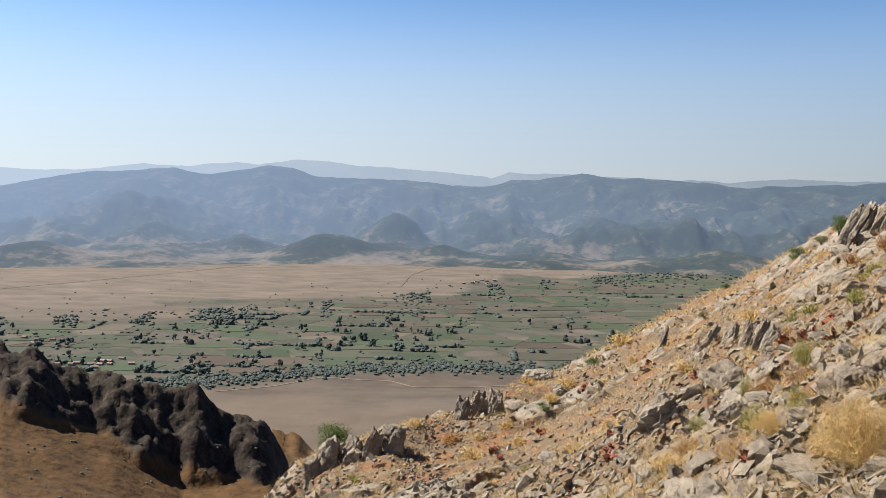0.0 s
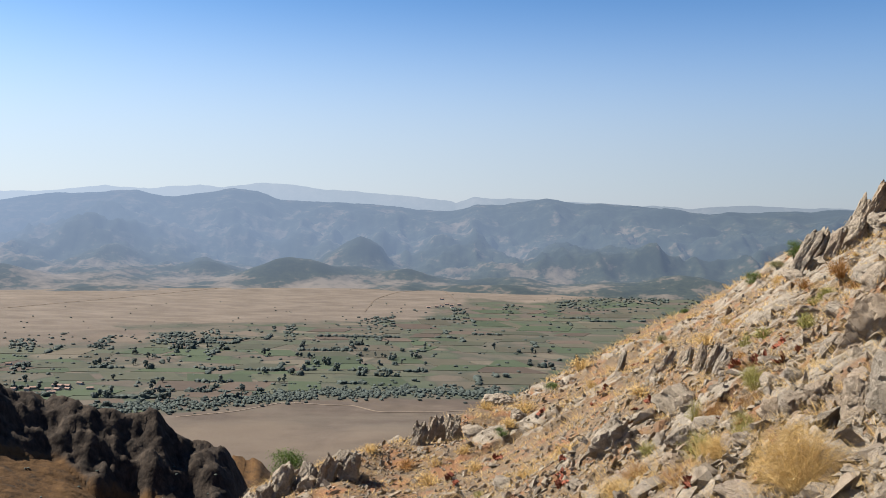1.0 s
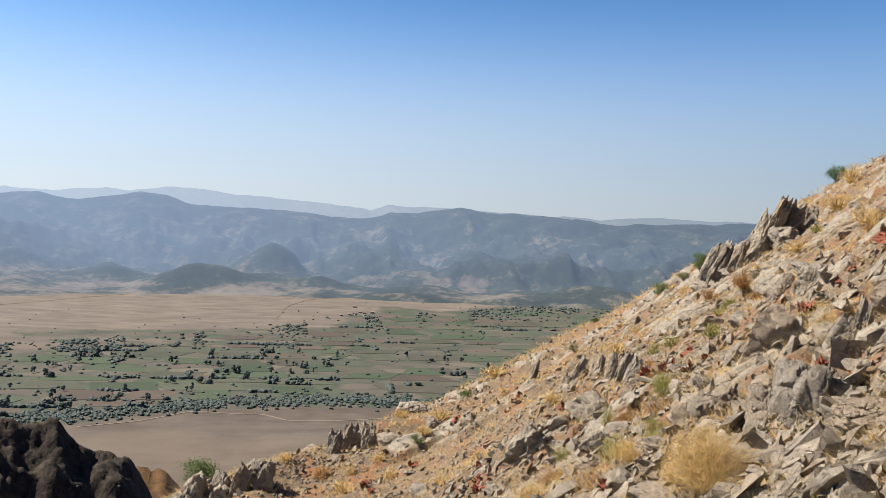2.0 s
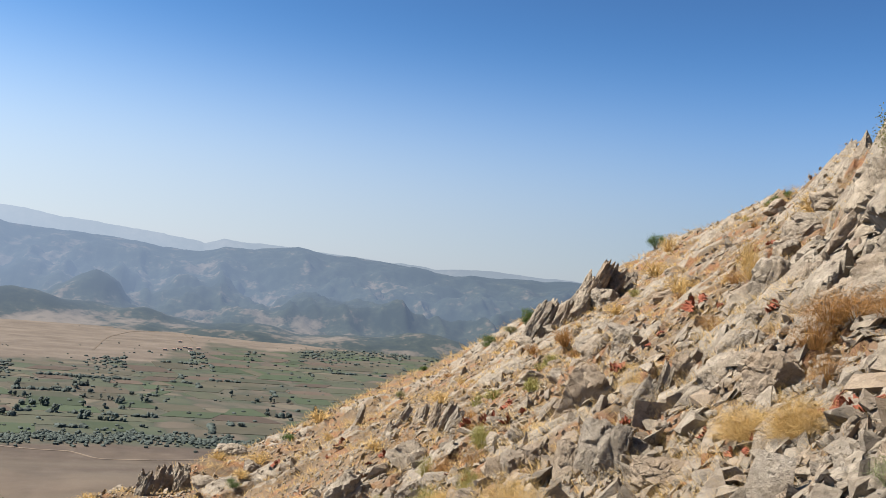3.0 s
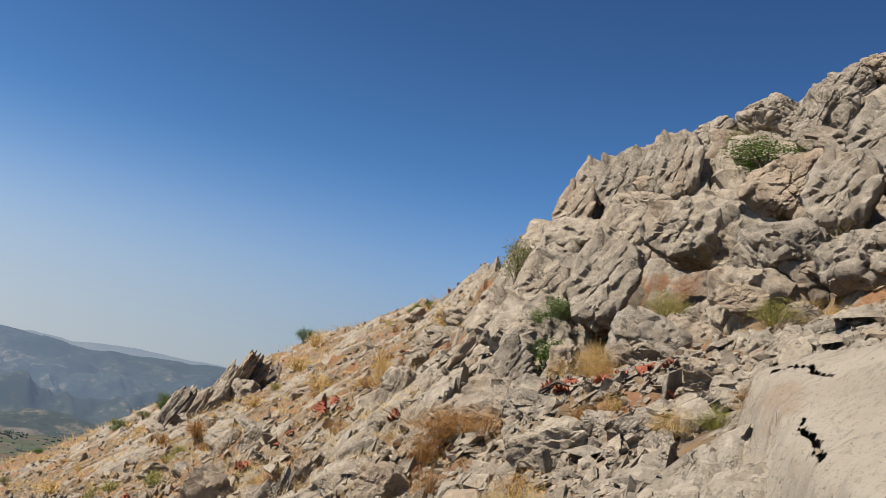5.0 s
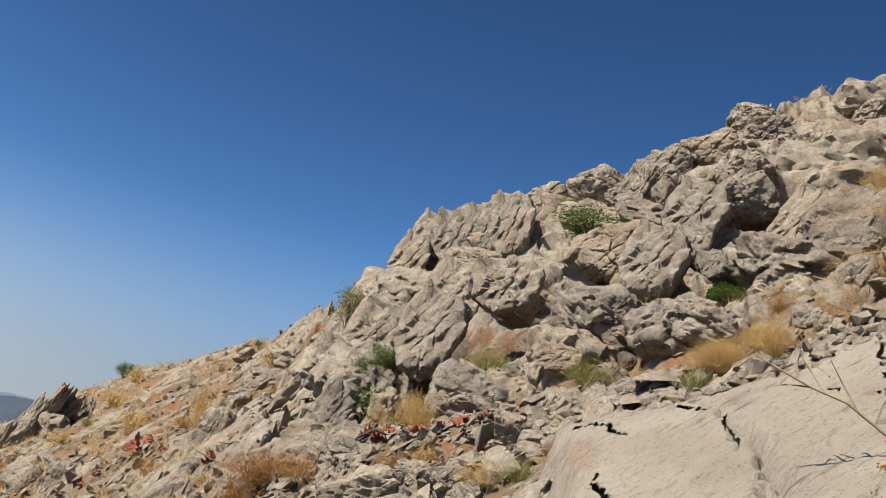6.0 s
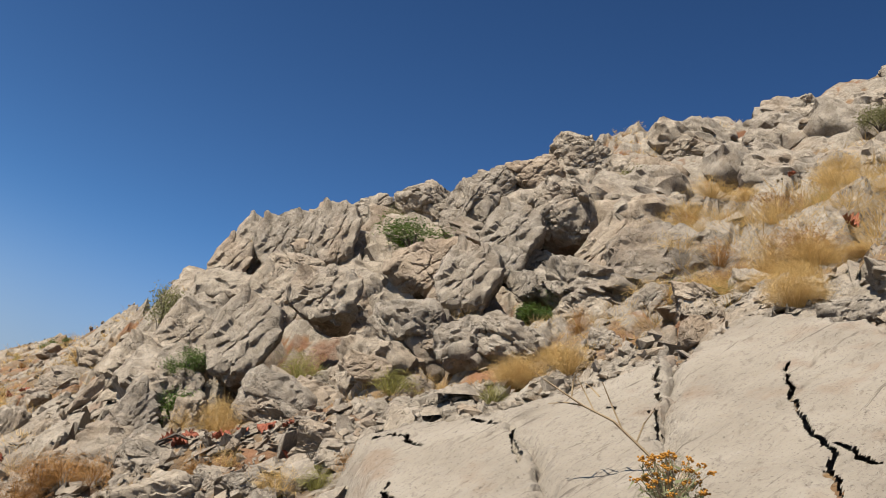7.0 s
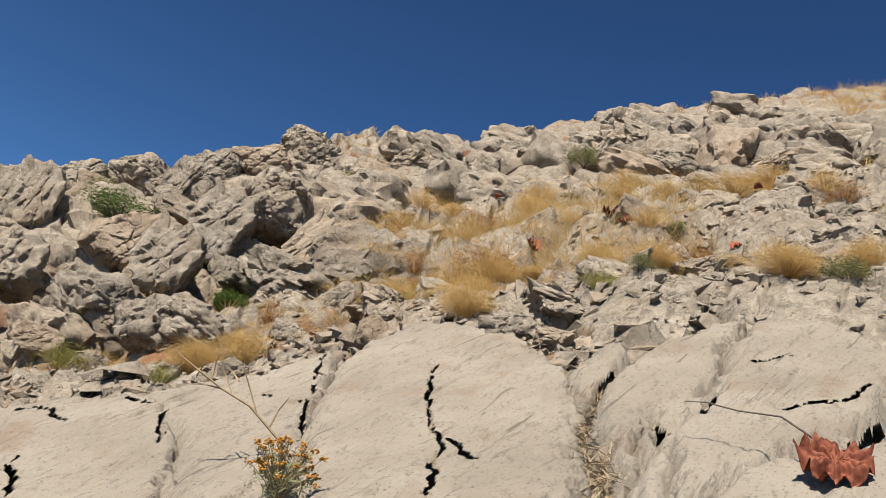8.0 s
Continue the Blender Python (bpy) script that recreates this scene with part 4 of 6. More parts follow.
def boulder(x, y, z, wide, deep, high, turn, lean, k, name="boulder", label="weathered grey limestone boulder bedded in the stony slope"):
    """A boulder with its middle at x, y, z; turn about the upright, lean to its right, in degrees."""
    me = (ROUND[k % 8] if wide > 0.95 else KNOB[k % 5]) if name == "crag" else FINS[k % 8] if name == "rock_fin" else BIG[k % 8] if max(wide, high) > 1.0 else MID[k % 10]
    ob = new(name, me)
    if name != "crag":
        z = min(z, float(height(x, y)[0]) + high * (0.33 if name == "rock_fin" else 0.25))
    ob.matrix_world = Matrix.Translation((x, y, z)) @ pose(0, 0, 0, 0, 0, turn) @ pose(0, 0, 0, 0, lean, 0) @ Matrix.Diagonal((wide / 2, deep / 2, high / 2, 1))
    return tagged(ob, label, "rock", "boulders on the slope")


LEAN = dict(name="rock_fin", label="steep leaning fin of cleaved grey limestone")
CRAG = dict(name="crag", label="rounded grey limestone crag of the outcrop")
boulder(7.85, 6.58, 1.93, 0.79, 0.94, 1.13, -47, 16, 2, **CRAG)
boulder(9.54, 7.77, 2.90, 0.92, 0.93, 1.00, -48, 11, 7, **CRAG)
boulder(8.45, 6.07, 2.65, 0.90, 1.25, 0.75, -51, -8, 12, **CRAG)
boulder(10.12, 5.72, 3.65, 1.26, 1.28, 1.10, -57, 14, 17, **CRAG)
boulder(8.01, 4.39, 2.16, 1.12, 1.04, 0.91, -58, 14, 22, **CRAG)
boulder(10.95, 10.23, 3.83, 0.67, 1.04, 1.12, -45, 16, 27, **CRAG)
boulder(11.48, 10.38, 4.50, 0.70, 0.89, 0.96, -46, 14, 32, **CRAG)
boulder(11.39, 9.70, 4.40, 0.87, 1.00, 1.08, -47, -3, 37, **CRAG)
boulder(11.52, 9.21, 4.54, 0.73, 0.99, 1.07, -49, -3, 42, **CRAG)
boulder(11.42, 8.56, 4.59, 0.79, 1.14, 1.23, -51, -3, 47, **CRAG)
boulder(10.85, 8.67, 3.80, 1.04, 0.97, 0.66, -49, 1, 52, **CRAG)
boulder(12.64, 8.88, 5.49, 1.08, 1.00, 0.92, -53, -3, 57, **CRAG)
boulder(13.04, 7.99, 5.83, 1.29, 1.19, 1.07, -56, -3, 62, **CRAG)
boulder(12.59, 6.87, 5.67, 1.01, 1.08, 1.16, -59, -3, 67, **CRAG)
boulder(13.71, 7.16, 6.53, 0.99, 0.92, 0.88, -60, -3, 72, **CRAG)
boulder(12.37, 7.97, 5.05, 0.92, 0.85, 0.61, -55, -3, 77, **CRAG)
boulder(11.85, 4.76, 5.18, 1.19, 1.66, 1.10, -65, 8, 82, **CRAG)
boulder(10.42, 4.85, 4.23, 0.87, 1.28, 0.99, -62, 16, 87, **CRAG)
boulder(8.93, 4.50, 3.11, 0.78, 1.14, 0.95, -60, 14, 92, **CRAG)
boulder(9.81, 4.50, 3.69, 0.51, 0.47, 0.47, -62, -3, 97, **CRAG)
boulder(9.32, 3.97, 3.26, 0.36, 0.34, 0.36, -63, -13, 102, **CRAG)
boulder(10.22, 3.46, 3.98, 0.56, 0.93, 1.12, -68, 24, 107, **CRAG)
boulder(14.31, 6.64, 6.99, 1.24, 1.15, 1.02, -63, 6, 112, **CRAG)
boulder(15.80, 6.36, 8.08, 1.23, 1.14, 0.86, -66, 1, 117, **CRAG)
boulder(7.38, 3.51, 1.96, 0.39, 0.36, 0.30, -60, -3, 122, **CRAG)
boulder(7.28, 4.40, 1.65, 0.52, 0.38, 0.29, -55, 1, 127, **CRAG)
boulder(8.67, 8.32, 2.07, 0.73, 0.68, 0.81, -43, 16, 132, **CRAG)
boulder(10.41, 4.33, 3.87, 0.49, 0.45, 0.49, -64, 6, 137, **CRAG)
boulder(9.61, 3.78, 3.34, 0.43, 0.40, 0.29, -65, -3, 142, **CRAG)
boulder(7.22, -0.18, 2.74, 0.73, 0.61, 0.32, -83, 12, 4)
boulder(6.92, 0.18, 2.43, 0.49, 0.41, 0.28, -80, -22, 5)
boulder(6.53, -0.23, 2.29, 0.31, 0.26, 0.20, -83, -9, 1)
boulder(8.44, -1.29, 3.73, 0.68, 0.56, 0.24, -92, -10, 2)
boulder(10.13, 0.89, 4.29, 0.86, 0.71, 0.36, -79, -11, 6)
boulder(8.28, 1.57, 2.91, 0.87, 0.72, 0.32, -72, -26, 4)
boulder(17.23, 4.77, 9.00, 1.16, 1.16, 0.64, -72, -8, 3, **CRAG)
boulder(15.90, 6.54, 8.33, 1.29, 1.29, 0.85, -65, 1, 10, **CRAG)
boulder(9.63, 2.54, 3.66, 1.28, 1.02, 0.98, -72, -18, 17)
boulder(8.04, 1.57, 2.76, 0.57, 0.46, 0.44, -75, 8, 24)
boulder(8.39, 1.17, 3.08, 0.49, 0.39, 0.39, -78, -3, 31)
boulder(13.10, 3.64, 5.94, 0.68, 0.54, 0.86, -72, -3, 38)
boulder(12.12, 2.33, 5.29, 0.94, 0.75, 0.48, -76, -13, 45)
boulder(6.85, 6.75, 0.93, 0.55, 0.44, 0.97, -42, 24, 52, **LEAN)
boulder(7.96, 8.62, 1.10, 0.41, 0.48, 1.18, -40, 24, 59, **LEAN)
boulder(7.49, 9.47, 0.27, 0.57, 0.46, 0.94, -36, 8, 66)
boulder(8.87, 11.04, 0.66, 0.40, 0.32, 0.68, -36, 6, 73)
boulder(7.31, 8.49, 0.43, 0.46, 0.37, 0.71, -38, 21, 80, **LEAN)
boulder(10.26, 12.06, 1.34, 1.19, 0.95, 0.76, -38, -3, 87)
boulder(11.46, 13.13, 1.96, 0.87, 0.70, 0.77, -39, -3, 94)
boulder(5.65, 5.12, 0.38, 0.53, 0.42, 0.34, -44, -3, 101)
boulder(5.00, 4.26, 0.16, 0.66, 0.53, 0.41, -45, -3, 108)
boulder(5.61, 4.29, 0.53, 0.42, 0.34, 0.22, -48, -3, 115)
boulder(5.11, 3.60, 0.37, 0.35, 0.28, 0.23, -50, -3, 122)
boulder(9.49, 9.32, 2.52, 0.47, 0.45, 1.10, -43, 14, 129, **LEAN)
boulder(11.34, 13.57, 2.53, 0.61, 0.49, 0.34, -38, -3, 136)
boulder(5.75, 3.55, 0.81, 0.42, 0.34, 0.30, -53, 1, 143)
boulder(6.77, 4.97, 1.20, 0.50, 0.40, 0.34, -50, -3, 150)
boulder(5.38, 3.04, 0.69, 0.46, 0.37, 0.27, -55, -3, 157)
boulder(6.29, 5.47, 0.80, 0.37, 0.29, 0.56, -45, 11, 164)
boulder(15.24, 5.30, 7.65, 0.77, 0.77, 0.68, -68, -8, 171, **CRAG)
boulder(8.74, 2.32, 3.08, 0.70, 0.56, 0.62, -71, -13, 178)
boulder(7.43, 2.16, 2.21, 0.29, 0.24, 0.23, -69, -3, 185)
boulder(12.26, 27.38, -0.84, 0.48, 0.76, 1.86, -23, 23, 192, **LEAN)
boulder(12.66, 27.20, -0.43, 0.45, 0.62, 1.54, -24, 21, 199, **LEAN)
boulder(13.18, 26.97, -0.17, 0.52, 0.76, 1.86, -25, 25, 206, **LEAN)
boulder(12.59, 26.12, -0.61, 0.40, 0.43, 1.06, -25, 18, 213, **LEAN)
boulder(13.61, 26.76, 0.31, 0.56, 0.76, 1.86, -26, 23, 220, **LEAN)
boulder(13.97, 26.57, 0.62, 0.52, 0.85, 2.08, -27, 21, 227, **LEAN)
boulder(14.57, 26.83, 0.88, 0.64, 0.77, 1.90, -28, 21, 234, **LEAN)
boulder(15.29, 27.02, 1.15, 0.77, 0.61, 1.36, -29, 3, 241, **LEAN)
boulder(15.00, 27.19, 1.32, 0.85, 0.68, 1.13, -28, 3, 248)
boulder(13.37, 26.34, -0.28, 0.62, 0.50, 1.08, -26, 18, 255, **LEAN)
boulder(14.05, 26.07, 0.09, 1.10, 0.88, 0.86, -27, 13, 262)
boulder(7.50, 13.88, -1.00, 0.55, 0.44, 0.72, -27, -1, 269)
boulder(7.32, 12.52, -0.75, 0.54, 0.43, 0.66, -29, 3, 276)
boulder(4.92, 9.06, -1.24, 0.67, 0.54, 0.87, -27, 21, 283)
boulder(4.85, 9.80, -1.54, 0.33, 0.26, 0.57, -25, 13, 290)
boulder(3.80, 6.55, -1.29, 0.47, 0.38, 0.62, -28, 1, 297)
boulder(3.92, 8.04, -1.66, 0.33, 0.26, 0.40, -24, 1, 304)
boulder(3.70, 6.96, -1.49, 0.27, 0.22, 0.50, -26, 1, 311)
boulder(5.07, 7.80, -0.84, 0.17, 0.24, 0.58, -31, 8, 318, **LEAN)
boulder(4.97, 7.91, -0.96, 0.28, 0.22, 0.43, -30, 28, 325)
boulder(5.88, 7.66, -0.32, 0.55, 0.44, 0.51, -36, -21, 332)
boulder(4.97, 6.69, -0.61, 0.49, 0.39, 0.55, -35, -1, 339)
boulder(4.85, 5.88, -0.48, 0.49, 0.39, 0.43, -37, 1, 346)
boulder(5.41, 7.96, -0.70, 0.30, 0.24, 0.44, -32, 1, 353)
boulder(3.71, 3.34, -0.49, 0.46, 0.37, 0.25, -45, -6, 360)
boulder(3.46, 3.15, -0.60, 0.29, 0.23, 0.21, -44, 1, 367)
boulder(3.48, 2.87, -0.50, 0.22, 0.18, 0.29, -47, 1, 374)
boulder(3.71, 5.51, -1.12, 0.48, 0.38, 0.27, -32, -6, 381)
boulder(6.54, 7.16, 0.29, 0.42, 0.33, 0.42, -41, 3, 388)
boulder(3.33, 13.51, -3.47, 0.65, 0.52, 0.82, -13, 33, 395, **LEAN)
boulder(3.71, 11.39, -2.74, 0.46, 0.37, 0.30, -17, -31, 402)
boulder(2.73, 6.68, -2.07, 0.47, 0.38, 0.18, -21, 3, 409)
boulder(-2.83, 23.00, -7.15, 0.74, 0.74, 1.38, 7, 13, 416, **CRAG)
boulder(-2.20, 23.07, -7.04, 0.65, 0.52, 1.16, 5, 18, 423, **LEAN)
boulder(-1.68, 22.69, -6.67, 0.52, 0.43, 1.07, 4, 16, 430, **LEAN)
boulder(-1.20, 22.83, -6.36, 0.67, 0.54, 0.86, 3, 8, 437)
boulder(-3.17, 22.40, -7.05, 0.58, 0.47, 0.86, 8, 13, 444)
boulder(1.15, 26.72, -6.59, 0.61, 0.49, 1.08, -2, 3, 451, **LEAN)
boulder(0.64, 26.00, -6.58, 0.49, 0.44, 1.09, 0, 6, 458, **LEAN)
boulder(1.65, 27.43, -6.67, 0.66, 0.53, 1.07, -3, 3, 465, **LEAN)
boulder(3.57, 32.91, -6.92, 1.24, 1.00, 0.59, -5, -11, 472)
boulder(7.63, 31.02, -5.18, 0.28, 0.48, 1.17, -13, 18, 479, **LEAN)
boulder(6.77, 22.66, -3.78, 0.29, 0.39, 0.95, -16, 23, 486, **LEAN)
boulder(6.39, 20.04, -3.34, 0.31, 0.38, 0.92, -17, 18, 493, **LEAN)
boulder(6.24, 18.45, -3.01, 0.24, 0.35, 0.85, -18, 16, 500, **LEAN)
boulder(6.23, 17.59, -2.81, 0.25, 0.30, 0.75, -19, 16, 507, **LEAN)
boulder(6.16, 21.71, -3.95, 0.28, 0.27, 0.66, -15, 20, 514, **LEAN)
boulder(5.81, 15.93, -2.64, 0.27, 0.25, 0.62, -19, 18, 521, **LEAN)
boulder(7.50, -0.92, 3.06, 0.55, 0.44, 0.31, -89, -14, 528)
boulder(9.94, -1.55, 4.80, 0.50, 0.40, 0.33, -93, -9, 535)
boulder(10.14, -2.64, 5.22, 0.73, 0.58, 0.42, -99, -14, 542)
boulder(12.37, -1.26, 6.28, 0.88, 0.70, 0.28, -91, -9, 549)
boulder(20.40, 0.40, 11.82, 1.87, 1.87, 1.05, -86, -4, 556, **CRAG)
boulder(17.90, 3.39, 9.45, 0.88, 0.88, 0.79, -76, -9, 563, **CRAG)
boulder(17.49, -0.80, 9.77, 1.46, 1.46, 0.76, -89, 0, 570, **CRAG)
boulder(16.73, -2.62, 9.63, 1.29, 1.29, 0.61, -95, -4, 577, **CRAG)
boulder(19.31, 2.38, 10.66, 1.22, 1.22, 0.85, -80, -9, 584, **CRAG)
LOW = [rock_mesh("boulder", 420 + k, 4, 7.0, 11, 1.6 + 0.3 * (k % 4), 0.05, 0.008, 80) for k in range(8)]
g = np.random.default_rng(29)
az, r = np.radians(g.uniform(-6, 112, 260)), 7.0 * 4.5 ** g.random(260)
bx, by = r * np.sin(az), r * np.cos(az)
bz = height(bx, by)
sunk = ((np.degrees(az) < 46) | (np.degrees(az) > 68)) & (bedrock(bx, by) < 0.3)
for i in np.nonzero(sunk)[0][:100]:
    w = min(0.7, 0.32 * math.exp(g.normal(0, 0.35)) * (0.6 + r[i] / 30))
    ob = new("boulder", LOW[int(g.integers(0, 8))])
    ob.matrix_world = Matrix.Translation((bx[i], by[i], bz[i] + w * 0.1)) @ pose(0, 0, 0, g.normal(0, 14), 20 + g.normal(0, 14), g.uniform(0, 360)) @ Matrix.Diagonal((w * g.uniform(0.5, 0.8), w * 0.5, w * g.uniform(0.3, 0.5), 1))
    tagged(ob, "weathered grey limestone boulder bedded in the stony slope", "rock", "boulders on the slope")

# blocks of the living rock between the large crags
g = np.random.default_rng(53)
laid = 0
while laid < 210:
    a, r = g.uniform(44.5, 112), 8.2 * 3.2 ** g.random()
    x, y = r * math.sin(radians(a)), r * math.cos(radians(a))
    spot = np.array([x]), np.array([y])
    open_hollow = any(math.hypot(x - cx, y - cy) < 0.55 + wide for cx, cy, depth, wide in HOLLOWS if depth > 0.55)
    if bedrock(*spot)[0] < 0.55 or open_hollow or r > np.interp(a, CREST_AZ, CREST_R) + 0.4 or (r < 13 and a > 75):
        continue
    w = min(1.8, 0.085 * r * math.exp(g.normal(0, 0.35)))
    high, deep = w * g.uniform(0.5, 0.85), w * g.uniform(0.9, 1.5)
    ob = new("crag", KNOB[int(g.integers(0, 5)) + (5 if r > 13.5 else 0)])
    ob.matrix_world = Matrix.Translation((x, y, float(height(x, y)[0]) - high * (g.uniform(0.0, 0.16) + 0.42 * float(smooth(0.72, 0.9, r / np.interp(a, CREST_AZ, CREST_R)))))) @ pose(0, 0, 0, g.normal(8, 7), g.uniform(0, 24), -a + g.normal(0, 18)) @ Matrix.Diagonal((w / 2, deep / 2, high / 2, 1))
    tagged(ob, "fissured grey limestone block of the outcrop", "rock", "blocks of the outcrop")
    laid += 1

BARE = bare_limestone()
# open cracks in the bare slabs, as ways in plan
CRACKS = [[(6.39, 1.41), (5.85, 1.18), (5.06, 0.88), (4.60, 0.68), (4.23, 0.52)],
          [(5.15, 1.77), (4.93, 1.65), (4.46, 1.36)],
          [(5.24, 2.13), (5.13, 1.87)],
          [(4.97, -0.69), (5.33, -0.77), (5.81, -0.90)],
          [(4.51, -0.99), (4.24, -1.08), (4.45, -1.19), (4.63, -1.27)],
          [(4.31, -0.09), (4.01, -0.32)],
          [(3.99, -1.69), (4.20, -1.85), (4.31, -1.94)],
          [(5.10, 2.71), (5.16, 2.62), (4.97, 2.26)],
          [(5.57, 0.36), (4.73, 0.11), (4.18, -0.10), (3.72, -0.20)],
          [(4.08, -0.25), (4.00, -0.36)],
          [(5.24, 1.24), (5.08, 0.97)],
          [(4.52, 2.15), (4.04, 1.77)],
          [(4.33, -1.56), (4.43, -1.81), (4.65, -2.01)],
          [(5.05, -1.45), (5.19, -1.66)]]


def bare_slab(*corners):
    """A smooth sheet of bare limestone that lies along the slope, with rounded, broken edges."""
    c = np.array(corners)
    step = 0.0102
    xs, ys = np.arange(c[:, 0].min() - 0.1, c[:, 0].max() + 0.1, step), np.arange(c[:, 1].min() - 0.1, c[:, 1].max() + 0.1, step)
    x, y = np.meshgrid(xs, ys, indexing='ij')
    zero = np.zeros_like(x)
    wx, wy = x + 0.10 * fbm(x * 5, y * 5, zero, 4, 80, 0.6), y + 0.10 * fbm(x * 5, y * 5, zero + 4, 4, 81, 0.6)
    dist = np.full_like(x, 9.0)
    inside = np.zeros(x.shape, bool)
    for (ax, ay), (bx, by) in zip(corners, corners[1:] + corners[:1]):
        t = np.clip(((wx - ax) * (bx - ax) + (wy - ay) * (by - ay)) / ((bx - ax) ** 2 + (by - ay) ** 2), 0, 1)
        dist = np.minimum(dist, np.hypot(wx - ax - t * (bx - ax), wy - ay - t * (by - ay)))
        inside ^= ((ay > wy) != (by > wy)) & (wx < (bx - ax) * (wy - ay) / (by - ay + 1e-9) + ax)
    dist = np.where(inside, dist, -dist)
    # plates and steps that run with the cleavage, up the slope
    along, across = x * 0.91 - y * 0.41, x * 0.41 + y * 0.91
    across = across + 0.10 * fbm(along * 2.0, across * 2.0, zero, 3, 87)
    gap, r1, r2, du, dv = cells(along / 0.75, across / 0.22, 88)
    plate = (0.035 * (r1 - 0.5) + 0.04 * (r2 - 0.5) * dv) * smooth(0.0, 0.16, gap)
    fine_gap, f1, f2, fu, fv = cells(along / 0.22, across / 0.05, 92)
    crack = np.zeros_like(x)
    for path in CRACKS:
        for (ax, ay), (bx, by) in zip(path, path[1:]):
            kx, ky = 0.4 * x + 0.6 * wx, 0.4 * y + 0.6 * wy
            t = np.clip(((kx - ax) * (bx - ax) + (ky - ay) * (by - ay)) / ((bx - ax) ** 2 + (by - ay) ** 2 + 1e-9), 0, 1)
            crack = np.maximum(crack, smooth(0.0145, 0.0045, np.hypot(kx - ax - t * (bx - ax), ky - ay - t * (by - ay)) / (0.45 + 0.55 * np.sin(math.pi * (0.15 + 0.7 * t)))))
    z = base_height(x, y) + 0.12 + 0.06 * np.sqrt(np.clip(dist / 0.05, 0, 1)) + 0.03 * fbm(x * 1.3, y * 1.3, zero, 3, 82) + plate + 0.006 * (f1 - 0.5) * smooth(0.0, 0.3, fine_gap) + 0.014 * fbm(x * 12, y * 12, zero, 4, 83, 0.65)
    crack = crack * smooth(-0.45, -0.2, fbm(x * 6, y * 6, zero, 2, 85))
    z = z - 0.03 * crack
    z = np.where(dist < 0, z - 0.4 * np.clip(-dist / 0.10, 0, 1) ** 1.5, z)
    near = (dist > -0.11) & (crack < 0.62)
    use = near[:-1, :-1] & near[1:, :-1] & near[:-1, 1:] & near[1:, 1:]
    i, j = np.nonzero(use)
    n = len(ys)
    quads = np.stack([i * n + j, (i + 1) * n + j, (i + 1) * n + j + 1, i * n + j + 1], 1)
    used, flat = np.unique(quads, return_inverse=True)
    v = np.stack([x, y, z], -1).reshape(-1, 3)[used]
    me = soup("limestone_slab", [(v, flat.reshape(-1, 4).tolist())], BARE, True)
    me.set_sharp_from_angle(angle=radians(28))
    tagged(new("limestone_slab", me), "smooth pale bare limestone slab with dark cracks", "rock", "bare slabs beside the path")


bare_slab((5.18, 2.86), (5.33, 2.63), (5.37, 2.10), (5.19, 1.80), (4.78, 1.46), (4.33, 1.17), (3.82, 0.93), (3.29, 0.66), (3.33, 1.14), (4.63, 2.39))
bare_slab((5.38, 2.06), (5.56, 1.78), (5.80, 1.35), (6.17, 1.22), (5.26, 0.89), (4.68, 0.72), (3.73, 0.32), (3.24, 0.14), (3.28, 0.55), (4.31, 1.12), (4.81, 1.43))
bare_slab((5.85, 1.05), (6.31, 1.07), (6.82, 0.79), (6.53, 0.37), (6.05, -0.09), (5.36, -0.42), (4.73, -0.60), (3.57, -0.78), (3.13, -0.82), (3.23, 0.04), (4.50, 0.60))
bare_slab((5.16, -0.50), (5.72, -0.62), (5.86, -0.76), (5.64, -0.83), (5.06, -0.70), (4.84, -0.63))
bare_slab((4.69, -0.74), (5.13, -0.77), (5.65, -0.97), (6.16, -1.45), (4.66, -1.19), (4.33, -1.07), (4.63, -0.96), (4.20, -0.93), (3.81, -0.90))
bare_slab((4.62, -1.24), (5.99, -1.51), (6.09, -1.86), (5.46, -2.11), (4.84, -2.14), (4.39, -1.96), (4.05, -1.70), (4.03, -1.49), (3.63, -1.12), (4.24, -1.08))
bare_slab((3.53, -1.12), (3.91, -1.49), (3.88, -1.69), (4.23, -1.99), (3.94, -2.22), (2.89, -1.87), (2.96, -1.09))
bare_slab((4.33, -0.97), (4.39, -1.03), (3.54, -1.09), (3.25, -1.04), (3.48, -0.94))


def shard(seed, corners=15):
    """A sharp broken stone: the hull of a few points."""
    g = np.random.default_rng(seed)
    bm = bmesh.new()
    for i in range(corners):
        v = g.normal(size=3)
        v = v / np.linalg.norm(v) * g.uniform(0.75, 1.0)
        bm.verts.new(np.clip(v, -0.78, 0.78))
    hull = bmesh.ops.convex_hull(bm, input=bm.verts)
    bmesh.ops.delete(bm, geom=[e for e in hull["geom_interior"] if isinstance(e, bmesh.types.BMVert)], context='VERTS')
    bm.verts.index_update()
    v = np.array([tuple(w.co) for w in bm.verts])
    f = [tuple(w.index for w in p.verts) for p in bm.faces]
    bm.free()
    return v, f


SHARDS = [shard(500 + k) for k in range(24)]
CHIPS = [shard(560 + k, 9) for k in range(24)]
SHARD_MESH = [soup("loose_rock", [s], ROCK) for s in SHARDS]
SLOPE_N = Vector((-0.62, 0.28, 1)).normalized()
LIE = SLOPE_N.to_track_quat('Z', 'Y').to_matrix()
# stones that stand on edge along the cleavage
STAND = Vector((0.80, -0.33, -0.50)).normalized().to_track_quat('Z', 'Y').to_matrix()


